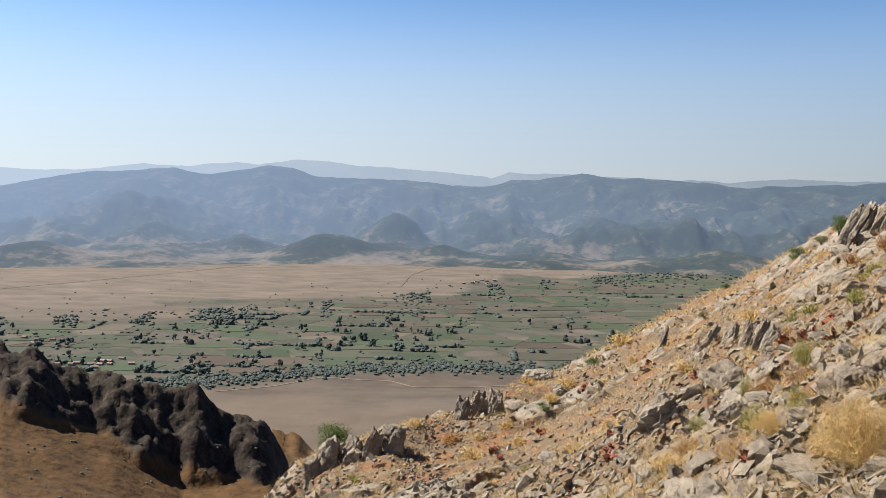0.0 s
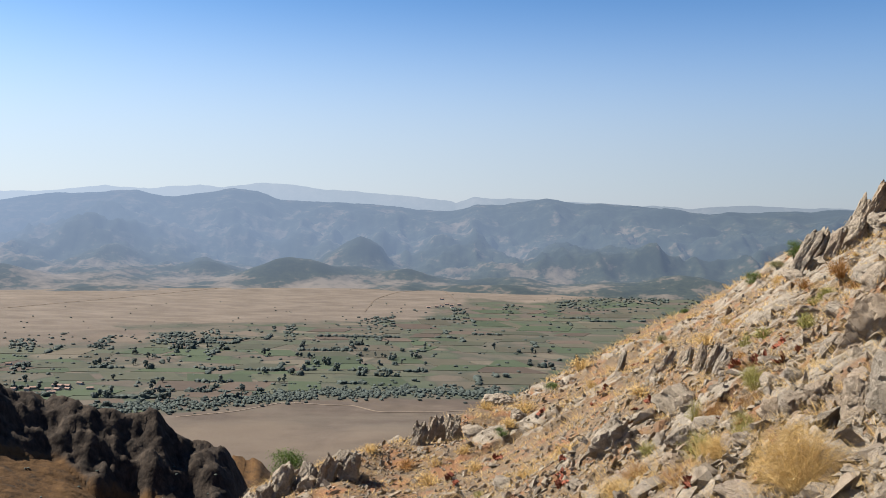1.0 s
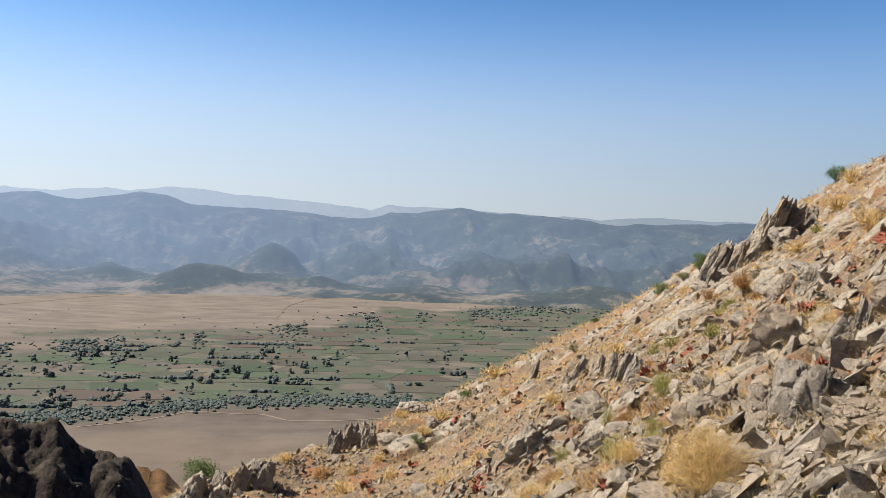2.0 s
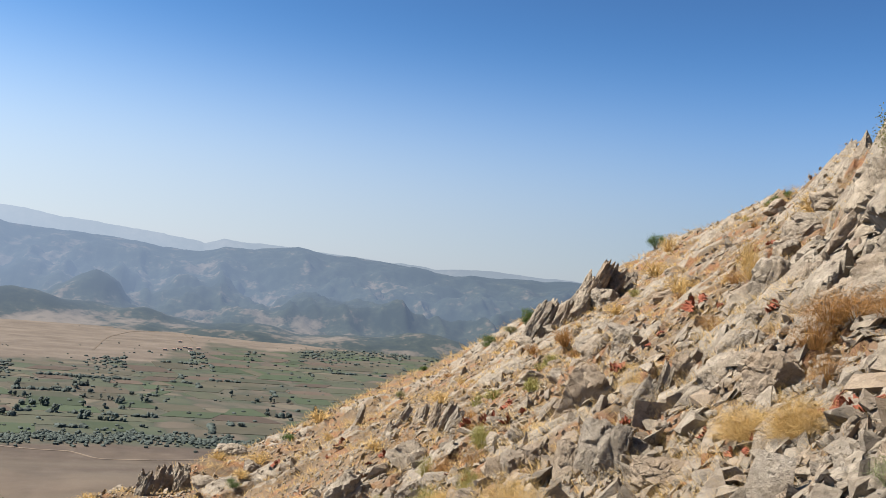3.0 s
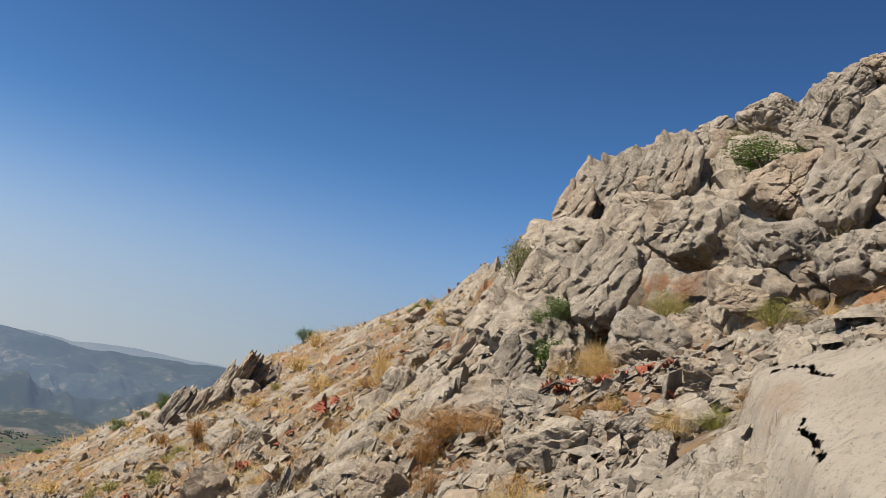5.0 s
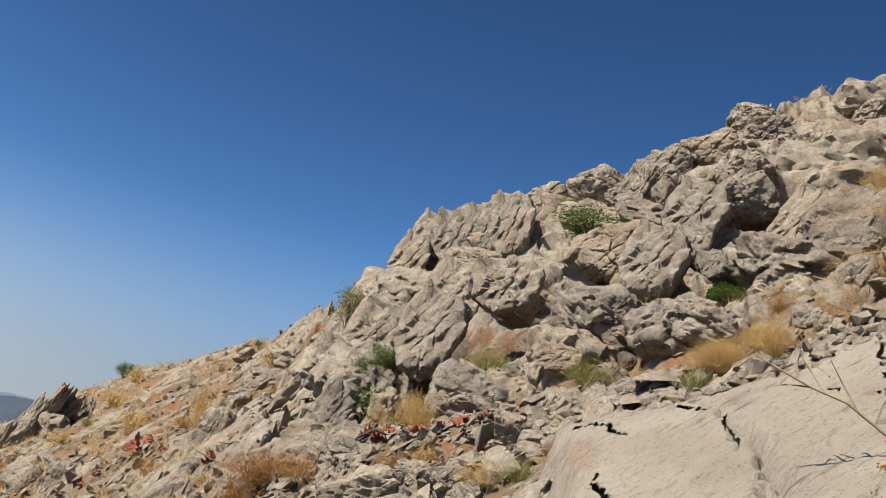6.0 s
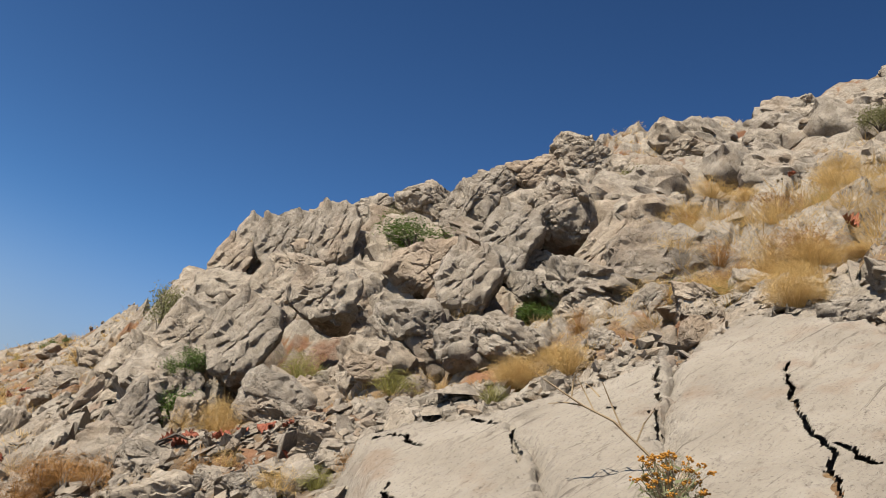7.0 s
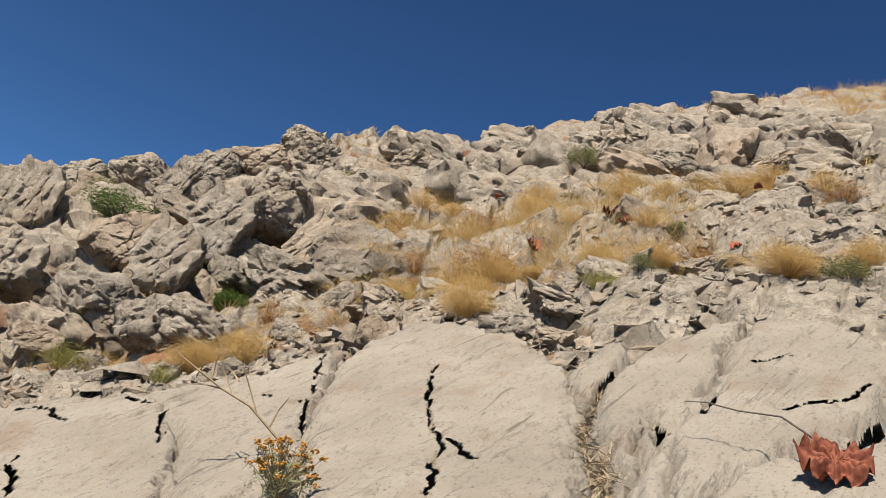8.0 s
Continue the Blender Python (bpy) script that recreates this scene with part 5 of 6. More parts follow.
def settle(g, x, y):
    """How a stone lies: most flat on the slope, many on edge, a few at odds."""
    k = g.random()
    edge = 0.42 if math.atan2(x, y) < 0.87 else 0.2
    if k < edge:
        return STAND @ Euler((g.normal(0, 0.25), g.normal(0, 0.25), g.uniform(0, 6.3))).to_matrix()
    if k < 0.85:
        return LIE @ Euler((g.normal(0, 0.35), g.normal(0, 0.35), g.uniform(0, 6.3))).to_matrix()
    return Euler((g.uniform(0, 3), g.uniform(0, 3), 0)).to_matrix()


def strew(n, seed, near, far, small, typical, spread, largest):
    """Places, sizes and turns of loose stones: even over the bearings, thinning out with distance."""
    g = np.random.default_rng(seed)
    az = np.radians(-11 + 124 * g.random(n) ** 1.6)
    r = near * (far / near) ** g.random(n)
    x, y = r * np.sin(az), r * np.cos(az)
    size = np.clip(typical * np.exp(g.normal(0, spread, n)), np.maximum(small, r * 0.0042), largest)
    bare = (np.degrees(az) > 57) & (r < 5.9)
    _, soil = relief(x, y)
    grassy = fbm(x * 0.35, y * 0.35, x * 0, 3, 95) + 0.05 * smooth(26, 8, np.degrees(az))
    keep = ~(bare & ((g.random(n) < 0.97) | (typical > 0.25))) & (g.random(n) < 0.35 + 0.65 * soil) & (g.random(n) > 0.9 * bedrock(x, y)) & (g.random(n) < 1 - 0.65 * smooth(0.0, 0.2, grassy))
    return [a[keep] for a in (x, y, height(x, y), size)], g


(sx, sy, sz, ss), g = strew(420, 61, 4.5, 26, 0.13, 0.22, 0.35, 0.55)
order = np.argsort(np.hypot(sx, sy))[:290]
for i in order:
    flat = g.uniform(0.25, 0.7)
    m = settle(g, sx[i], sy[i])
    ob = new("loose_rock", SHARD_MESH[int(g.integers(0, 24))])
    k = ss[i] / 2
    ob.matrix_world = Matrix.Translation((sx[i], sy[i], sz[i] + k * 0.22)) @ m.to_4x4() @ Matrix.Diagonal((k * g.uniform(1, 1.7), k, k * flat, 1))
    tagged(ob, "sharp broken limestone rock lying on dry soil", "rock", "loose rocks on the slope")

chunks = []
for n, seed, near, far, small, typical, spread, largest in ((62000, 62, 3.5, 50, 0.04, 0.085, 0.5, 0.28), (12000, 63, 5, 58, 0.1, 0.16, 0.45, 0.45), (3000, 64, 5.9, 9.5, 0.03, 0.05, 0.5, 0.16), (26000, 65, 5.5, 24, 0.035, 0.075, 0.45, 0.25)):
    (sx, sy, sz, ss), g = strew(n, seed, near, far, small, typical, spread, largest)
    for i in range(len(sx)):
        v, f = CHIPS[int(g.integers(0, 24))]
        k = ss[i] / 2
        flat = g.uniform(0.22, 0.7)
        m = settle(g, sx[i], sy[i])
        chunks.append(((v * (k * g.uniform(1, 1.7), k, k * flat)) @ np.array(m).T + (sx[i], sy[i], sz[i] + k * 0.2), f))
tagged(new("scree", soup("scree", chunks, SCREE)), "scree of broken grey limestone on the slope", "stones", kind="stuff")


# ---- plants ----

BROWN = plain("russet_grass", [(0.3, (0.58, 0.28, 0.085)), (0.7, (0.80, 0.47, 0.18))], 3, 0.75, 'island', 0.4, 0.35)
YELLOW_GREEN = plain("fading_grass", [(0.3, (0.46, 0.42, 0.11)), (0.7, (0.70, 0.64, 0.22))], 3, 0.7, 'island', 0.4, 0.4)
FEATHER = plain("feathery_herb", [(0.3, (0.36, 0.39, 0.18)), (0.7, (0.58, 0.60, 0.32))], 3, 0.7, 'island', 0.4, 0.35)


def blades(seed, n, thick, spread, twigs):
    """Fine stems fanning out of one root into a dome one wide and one high, each ending in a spray."""
    g = np.random.default_rng(seed)
    chunks = []
    for i in range(n):
        a = g.uniform(0, 6.283)
        rise = math.acos(1 - 0.93 * g.random()) * 1.0
        long = g.uniform(0.6, 1.0)
        out, high = spread * math.sin(rise) * long, (0.12 + 0.85 * math.cos(rise)) * long
        foot = np.array([math.cos(a), math.sin(a), 0]) * g.uniform(0, 0.14)
        tip = np.array([math.cos(a) * out, math.sin(a) * out, high]) + g.normal(0, 0.03, 3)
        mid = (foot + tip) / 2 + np.array([0, 0, 0.08]) + g.normal(0, 0.03, 3)
        side = np.array([-math.sin(a + g.normal(0, 0.8)), math.cos(a), g.normal(0, 0.3)]) * thick
        v = [foot - side, foot + side, mid - side * 0.8, mid + side * 0.8, tip]
        f = [(0, 1, 3, 2), (2, 3, 4)]
        for k in range(twigs):
            q = mid + (tip - mid) * g.uniform(0.3, 1.0)
            e = q + g.normal(0, 0.075, 3) + (0, 0, 0.02)
            s = g.normal(0, 1, 3)
            s = s / np.linalg.norm(s) * thick * 0.9
            b = len(v)
            v += [q - s, q + s, e + s * 0.6, e - s * 0.6]
            f.append((b, b + 1, b + 2, b + 3))
        chunks.append((np.array(v), f))
    return chunks


KINDS = {"straw": (STRAW, 260, 0.0028, 0.5, 4, "golden dry bushy grass tuft among the stones"), "brown": (BROWN, 240, 0.0028, 0.5, 4, "russet brown withered herb among the stones"),
         "olive": (YELLOW_GREEN, 230, 0.0042, 0.45, 3, "yellow-green fading grass tuft among the stones"), "feathery": (FEATHER, 200, 0.0042, 0.45, 5, "grey-green feathery herb beside the rocks"),
         "cloud": (STRAW, 900, 0.0016, 0.5, 6, "big golden cloud of fine dry grass stems"), "wisp": (STRAW, 26, 0.02, 0.4, 2, "thin wisp of dry grass in a rock gap")}
TUFTS = {key: [soup("grass_tuft", blades(900 + 10 * i + k, *spec[1:5]), spec[0]) for k in range(3)] for i, (key, spec) in enumerate(KINDS.items())}
THIN = {key: [soup("grass_tuft", blades(1900 + 10 * i + k, 80, 0.014, spec[3], 3), spec[0]) for k in range(2)] for i, (key, spec) in enumerate(KINDS.items())}
pick = random.Random(11)


def tuft(x, y, wide, high, kind):
    near = math.hypot(x, y) < 15
    if kind == "straw" and math.hypot(x, y) < 9 and wide > 0.45:
        kind = "cloud"
    me = pick.choice(TUFTS[kind] if near else THIN[kind])
    ob = new("grass_tuft", me)
    z = float(height(x, y)[0])
    ob.matrix_world = Matrix.LocRotScale((x, y, z - 0.03), Euler((pick.gauss(0, 0.1), pick.gauss(0, 0.1), pick.uniform(0, 6.3))), (wide * 1.1, wide * pick.uniform(0.9, 1.3), high * pick.uniform(0.85, 1.2)))
    tagged(ob, KINDS[kind][5], "grass", "grass tufts on the slope")


tuft(2.91, 6.14, 0.72, 0.51, "straw")
tuft(6.98, 15.18, 0.43, 0.34, "olive")
tuft(4.77, 11.78, 0.47, 0.39, "olive")
tuft(5.14, 16.31, 0.64, 0.47, "brown")
tuft(4.09, 12.07, 0.32, 0.33, "olive")
tuft(3.49, 12.18, 0.35, 0.26, "olive")
tuft(3.63, 9.07, 0.36, 0.19, "olive")
tuft(10.91, 22.44, 0.61, 0.44, "brown")
tuft(8.73, 18.22, 0.52, 0.30, "olive")
tuft(10.05, 22.41, 0.61, 0.37, "brown")
tuft(5.27, 19.31, 0.75, 0.30, "straw")
tuft(7.39, 36.72, 1.41, 0.62, "straw")
tuft(4.26, 30.32, 1.16, 0.47, "straw")
tuft(3.05, 31.62, 0.80, 0.40, "straw")
tuft(-0.71, 24.96, 0.54, 0.25, "straw")
tuft(3.09, 24.96, 0.64, 0.32, "straw")
tuft(1.97, 22.34, 0.72, 0.35, "straw")
tuft(3.15, 16.52, 0.64, 0.28, "straw")
tuft(0.85, 22.21, 0.86, 0.41, "straw")
tuft(3.14, 11.27, 0.59, 0.33, "brown")
tuft(2.65, 8.06, 0.43, 0.24, "brown")
tuft(2.40, 9.31, 0.49, 0.27, "straw")
tuft(0.30, 23.95, 0.77, 0.37, "brown")
tuft(7.90, 23.07, 0.91, 0.40, "straw")
tuft(7.21, 17.68, 0.59, 0.31, "olive")
tuft(4.17, 5.21, 0.54, 0.39, "straw")
tuft(4.06, 4.55, 0.46, 0.34, "straw")
tuft(4.23, 3.91, 0.39, 0.39, "straw")
tuft(4.15, 3.54, 0.34, 0.41, "straw")
tuft(9.04, 12.11, 0.39, 0.52, "straw")
tuft(5.20, 5.89, 0.54, 0.37, "brown")
tuft(5.51, 5.81, 0.64, 0.33, "brown")
tuft(4.77, 5.21, 0.35, 0.43, "brown")
tuft(9.72, 19.74, 0.60, 0.60, "brown")
tuft(15.71, 25.97, 1.17, 0.62, "straw")
tuft(11.87, 18.22, 0.84, 0.42, "straw")
tuft(6.53, 9.24, 0.42, 0.31, "brown")
tuft(5.11, 8.44, 0.32, 0.31, "straw")
tuft(7.12, 15.58, 0.47, 0.35, "olive")
tuft(6.90, 17.71, 0.38, 0.42, "olive")
tuft(4.89, 12.23, 0.43, 0.37, "olive")
tuft(4.95, 15.87, 0.76, 0.44, "brown")
tuft(3.16, 2.93, 0.27, 0.21, "feathery")
tuft(3.10, 2.66, 0.20, 0.17, "feathery")
tuft(6.23, 5.42, 0.31, 0.34, "straw")
tuft(20.18, 32.74, 1.19, 0.79, "straw")
tuft(12.03, 21.62, 0.92, 0.44, "straw")
tuft(9.76, 18.91, 0.58, 0.38, "straw")
tuft(8.71, 18.27, 0.45, 0.28, "olive")
tuft(6.16, 6.17, 0.32, 0.24, "brown")
tuft(6.03, 5.72, 0.26, 0.17, "brown")
tuft(6.52, 5.32, 0.51, 0.44, "straw")
tuft(10.04, 7.80, 0.51, 0.27, "straw")
tuft(10.99, 6.68, 0.59, 0.47, "straw")
tuft(6.93, 2.70, 0.56, 0.31, "straw")
tuft(6.94, 2.23, 0.41, 0.30, "straw")
tuft(7.22, 4.00, 0.57, 0.29, "olive")
tuft(7.88, 5.64, 0.68, 0.41, "olive")
tuft(12.68, 2.88, 0.70, 0.41, "straw")
tuft(9.41, 1.77, 0.56, 0.34, "brown")
tuft(9.05, 1.21, 0.59, 0.46, "straw")
tuft(9.66, 1.33, 0.39, 0.36, "straw")
tuft(5.04, 3.27, 0.42, 0.25, "straw")
tuft(5.05, 2.99, 0.33, 0.18, "olive")
tuft(12.00, 18.79, 0.62, 0.62, "straw")
tuft(8.18, 10.83, 0.45, 0.57, "straw")
tuft(5.13, 2.79, 0.33, 0.24, "brown")
tuft(12.94, 15.39, 0.89, 0.47, "straw")
tuft(6.08, 4.75, 0.29, 0.22, "brown")
tuft(8.02, 2.64, 0.32, 0.30, "brown")
tuft(9.30, 2.59, 0.44, 0.25, "olive")
tuft(9.42, 9.60, 0.38, 0.19, "brown")
tuft(11.74, 6.40, 0.44, 0.35, "straw")
tuft(8.52, 3.93, 0.30, 0.26, "straw")
tuft(5.39, 5.95, 0.62, 0.28, "brown")
tuft(5.44, 5.41, 0.54, 0.27, "brown")
tuft(7.10, 0.59, 0.60, 0.46, "straw")
tuft(8.77, 0.76, 0.52, 0.38, "straw")
tuft(12.10, -0.06, 0.66, 0.29, "straw")
tuft(11.39, -1.64, 1.02, 0.39, "straw")
tuft(11.86, -2.09, 0.74, 0.45, "straw")
tuft(12.13, -2.87, 0.68, 0.47, "straw")
tuft(12.50, 1.26, 0.53, 0.34, "straw")
tuft(9.22, -0.69, 0.45, 0.29, "straw")
tuft(8.00, -0.34, 0.52, 0.35, "straw")
tuft(7.03, -1.84, 0.65, 0.26, "straw")
tuft(6.93, -2.36, 0.47, 0.41, "straw")
tuft(16.15, 2.88, 0.68, 0.32, "straw")
tuft(13.75, 3.23, 0.69, 0.34, "straw")
tuft(11.82, -0.77, 0.57, 0.27, "straw")
tuft(4.19, -1.08, 0.09, 0.30, "wisp")
tuft(14.35, 4.61, 0.73, 0.39, "olive")
tuft(7.24, -0.43, 0.42, 0.19, "olive")
tuft(6.99, 2.62, 0.48, 0.32, "straw")
tuft(6.92, 2.24, 0.42, 0.26, "straw")
tuft(6.25, 2.50, 0.31, 0.24, "olive")
tuft(13.77, 4.49, 0.60, 0.26, "straw")
tuft(12.18, -1.22, 0.67, 0.33, "straw")
tuft(16.41, -4.28, 0.72, 0.48, "straw")
tuft(21.00, -3.89, 0.92, 0.51, "brown")
tuft(10.62, 0.31, 0.57, 0.20, "straw")
tuft(11.75, 2.92, 0.49, 0.27, "brown")
tuft(7.50, -1.47, 0.30, 0.13, "straw")
tuft(7.66, 4.67, 0.35, 0.26, "straw")
tuft(9.11, 2.87, 0.38, 0.35, "brown")
g = np.random.default_rng(77)
az, r = np.radians(g.uniform(-10, 112, 900)), 5.5 * 9.0 ** g.random(900)
tx, ty = r * np.sin(az), r * np.cos(az)
_, soil = relief(tx, ty)
grows = fbm(tx * 0.3, ty * 0.3, tx * 0, 3, 90) + 0.5 * (soil - 0.5) > 0.05
grows &= ~((np.degrees(az) > 57) & (r < 7.5)) & ~((np.degrees(az) > 44) & (np.degrees(az) < 80) & (r > 10))
for i in np.nonzero(grows)[0][:125]:
    w = g.uniform(0.22, 0.6)
    tuft(tx[i], ty[i], w, w * g.uniform(0.5, 0.8), ("straw", "straw", "brown", "brown", "olive")[int(g.integers(0, 5))])

# golden cushions on the grassy shelf above the slabs, and in the clefts higher up
laid = 0
while laid < 64:
    a, r = g.uniform(69, 110), g.uniform(8.3, 14.5)
    x, y = r * math.sin(radians(a)), r * math.cos(radians(a))
    if laid >= 46:
        a, r = g.uniform(50, 108), g.uniform(11, 22)
        x, y = r * math.sin(radians(a)), r * math.cos(radians(a))
        if relief(np.array([x]), np.array([y]))[1][0] < 0.4:
            continue
    elif bedrock(np.array([x]), np.array([y]))[0] > 0.4 or fbm(np.array([x * 0.5]), np.array([y * 0.5]), np.zeros(1), 2, 93)[0] < -0.05:
        continue
    w = g.uniform(0.45, 0.95) * (0.7 if laid >= 46 else 1.0)
    tuft(x, y, w, w * g.uniform(0.35, 0.5), ("straw", "straw", "straw", "brown", "olive")[int(g.integers(0, 5))])
    laid += 1

# low dry grass between the stones
turf = []
az, r = np.radians(g.uniform(-11, 113, 36000)), 4.0 * 14.0 ** g.random(36000)
tx, ty = r * np.sin(az), r * np.cos(az)
tz = height(tx, ty)
_, soil = relief(tx, ty)
grows = (fbm(tx * 0.35, ty * 0.35, tx * 0, 3, 95) + 0.4 * smooth(48, 20, np.degrees(az)) + 0.4 * smooth(74, 84, np.degrees(az)) * smooth(8, 10, r) * smooth(20, 16, r) + 0.6 * soil > 0.5 - 0.12 * smooth(50, 42, np.degrees(az))) & ~((np.degrees(az) > 57) & (r < 7))
for i in np.nonzero(grows)[0]:
    lush = float(smooth(70, 80, math.degrees(az[i])) * smooth(7, 9, r[i]))
    n = 12 + int(8 * lush)
    k = max(0.10, r[i] * 0.0048) * g.uniform(0.7, 1.4) * (1 + 1.1 * lush) * (1.5 if az[i] < 0.7 else 1.0)
    a = g.uniform(0, 6.283, n)
    foot = np.stack([np.cos(a), np.sin(a), 0 * a], 1) * k * g.uniform(0.1, 0.9, (n, 1)) + (tx[i], ty[i], tz[i] - 0.02)
    tip = foot + np.stack([np.cos(a) * k * 0.9, np.sin(a) * k * 0.9, k * g.uniform(0.2, 0.7, n)], 1)
    s = np.stack([-np.sin(a), np.cos(a), 0 * a], 1) * max(0.0016, r[i] * 0.00028)
    v = np.concatenate([foot - s, foot + s, tip])
    turf.append((v, [(j, j + n, j + 2 * n) for j in range(n)]))
tagged(new("dry_grass", soup("dry_grass", turf, STRAW)), "short dry golden grass between the stones", "grass", kind="stuff")


def foliage(seed, n, size):
    """Small folded leaves on the ends of twigs, in loose clusters with gaps."""
    g = np.random.default_rng(seed)
    leaf, twig = [], []
    for c in range(14):
        d = g.normal(size=3)
        d = d / np.linalg.norm(d) * g.uniform(0.25, 0.46)
        mid = np.array([d[0], d[1], 0.5 + d[2]])
        twig.append(stem([(0, 0, -0.05), (mid[0] * 0.4, mid[1] * 0.4, mid[2] * 0.55), tuple(mid)], [0.02, 0.013, 0.006], 4))
        for i in range(n // 14):
            p = mid + g.normal(0, 0.115, 3)
            u, w = g.normal(size=3), g.normal(size=3)
            u /= np.linalg.norm(u)
            w = np.cross(u, w)
            w /= np.linalg.norm(w)
            k = size * g.uniform(0.6, 1.3)
            v = np.array([p, p + u * k + w * k * 0.42, p + u * 2 * k, p + u * k - w * k * 0.42 + np.cross(u, w) * k * 0.25])
            leaf.append((v, [(0, 1, 2), (0, 2, 3)]))
    return leaf, twig


LEAFAGE = [foliage(1300 + k, 3400, 0.027) for k in range(3)]
SHRUBS = {m.name: [(soup("foliage", a, m), [soup("twig", [t], TWIG) for t in b]) for a, b in LEAFAGE] for m in (GREEN, OLIVE)}


def shrub(x, y, z, wide, high, mat):
    a, b = pick.choice(SHRUBS[mat.name])
    root = new("shrub")
    tagged(part("foliage", a, root), kind="stuff")
    for t in b:
        part("twig", t, root)
    z = min(z, float(height(x, y)[0]) + (0.35 if math.hypot(x, y) > 11 and math.atan2(x, y) > 0.75 else 0.08))
    root.matrix_world = Matrix.LocRotScale((x, y, z - 0.05), Euler((0, 0, pick.uniform(0, 6.3))), (wide * 1.2, wide * 1.2, high * 1.05))
    tagged(root, "small leafy green shrub rooted in the rocks" if mat is GREEN else "grey-green low shrub rooted in the rocks", "shrub", "shrubs on the slope")


shrub(24.58, 41.11, 2.53, 0.77, 0.85, GREEN)
shrub(18.75, 24.39, 3.79, 0.42, 0.46, GREEN)
shrub(19.06, 24.12, 3.97, 0.27, 0.30, GREEN)
shrub(9.76, 10.03, 2.38, 0.59, 0.65, OLIVE)
shrub(7.29, 6.62, 1.39, 0.50, 0.48, GREEN)
shrub(7.46, 6.92, 1.51, 0.39, 0.36, GREEN)
shrub(11.12, 6.79, 4.64, 0.94, 0.43, GREEN)
shrub(12.04, 7.91, 5.07, 0.47, 0.42, OLIVE)
shrub(9.24, 3.68, 3.28, 0.39, 0.28, GREEN)
shrub(9.41, 3.50, 3.41, 0.39, 0.29, GREEN)
shrub(9.34, 3.23, 3.53, 0.32, 0.28, GREEN)
shrub(9.51, 3.10, 3.80, 0.26, 0.22, GREEN)
shrub(14.28, 4.45, 7.37, 0.72, 0.41, OLIVE)
shrub(15.41, 35.40, -1.28, 0.62, 0.74, GREEN)
shrub(14.65, 37.02, -2.90, 0.94, 0.60, GREEN)
shrub(14.95, 35.92, -1.31, 0.43, 0.37, OLIVE)
shrub(-3.02, 24.94, -7.05, 0.87, 0.71, GREEN)
shrub(6.66, -2.20, 3.13, 0.29, 0.20, OLIVE)
shrub(7.75, -0.70, 3.38, 0.22, 0.20, OLIVE)
shrub(9.39, -0.99, 4.53, 0.28, 0.18, OLIVE)
shrub(18.16, 1.20, 10.08, 0.64, 0.56, OLIVE)
shrub(2.85, 24.51, -4.84, 0.31, 0.24, GREEN)
shrub(5.54, 33.05, -6.50, 0.42, 0.32, GREEN)
shrub(13.71, 43.88, -4.81, 0.40, 0.31, GREEN)
shrub(10.08, 34.73, -4.92, 0.32, 0.30, OLIVE)


def withered(seed, curl, rings=6, spokes=44):
    """A big lobed leaf dried into pleats, one wide."""
    g = np.random.default_rng(seed)
    crumple = 0.09 if rings > 6 else 0.04
    v, f = [(0, 0, 0.04)], []
    ph = g.uniform(0, 6.28, 4)
    for i in range(1, rings + 1):
        q = i / rings
        for k in range(spokes):
            t = 2 * math.pi * k / spokes
            lobe = 0.40 + 0.035 * math.sin(5 * t + ph[0]) + 0.022 * math.sin(9 * t + ph[1]) + 0.02 * math.sin(17 * t + ph[2])
            notch = 1 - (0.25 if rings > 6 else 0.75) * math.exp(-(((t - math.pi) / 0.22) ** 2)) * q
            rad = q * lobe * notch
            pleat = 0.085 * q * math.sin(11 * t + ph[3] + 2.0 * q) + curl * q ** 2.2 * (0.6 + 0.5 * math.sin(2 * t + ph[1])) + g.normal(0, 0.014) + crumple * vnoise(np.array([rad * math.cos(t) * 9]), np.array([rad * math.sin(t) * 9]), np.zeros(1), seed)[0]
            v.append((rad * math.cos(t), rad * math.sin(t), pleat))
    for k in range(spokes):
        f.append((0, 1 + k, 1 + (k + 1) % spokes))
    for i in range(rings - 1):
        for k in range(spokes):
            a, b = 1 + i * spokes + k, 1 + i * spokes + (k + 1) % spokes
            f.append((a, a + spokes, b + spokes, b))
    top = np.array(v)
    n = len(top)
    under = top - (0, 0, 0.012)
    rim = [(1 + (rings - 1) * spokes + k, 1 + (rings - 1) * spokes + (k + 1) % spokes) for k in range(spokes)]
    return np.concatenate([top, under]), f + [tuple(i + n for i in reversed(q)) for q in f] + [(a, b, b + n, a + n) for a, b in rim]


DEAD = [soup("blade", [withered(1500 + k, c)], RUST, True) for k, c in enumerate((0.10, 0.22, -0.12, 0.3))]
PETIOLE = soup("stalk", [stem([(0, 0, 0.03), (-0.3, 0.02, 0.06), (-0.62, -0.05, 0.02)], [0.02, 0.016, 0.012])], RUST)


def dead_leaf(x, y, size):
    """One leaf of a fallen heap; the rest of the heap lies round it."""
    for i in range(pick.choice((1, 2, 3))):
        drop_leaf(x + i * pick.gauss(0, 0.16), y + i * pick.gauss(0, 0.16), size * pick.uniform(0.5, 0.95))


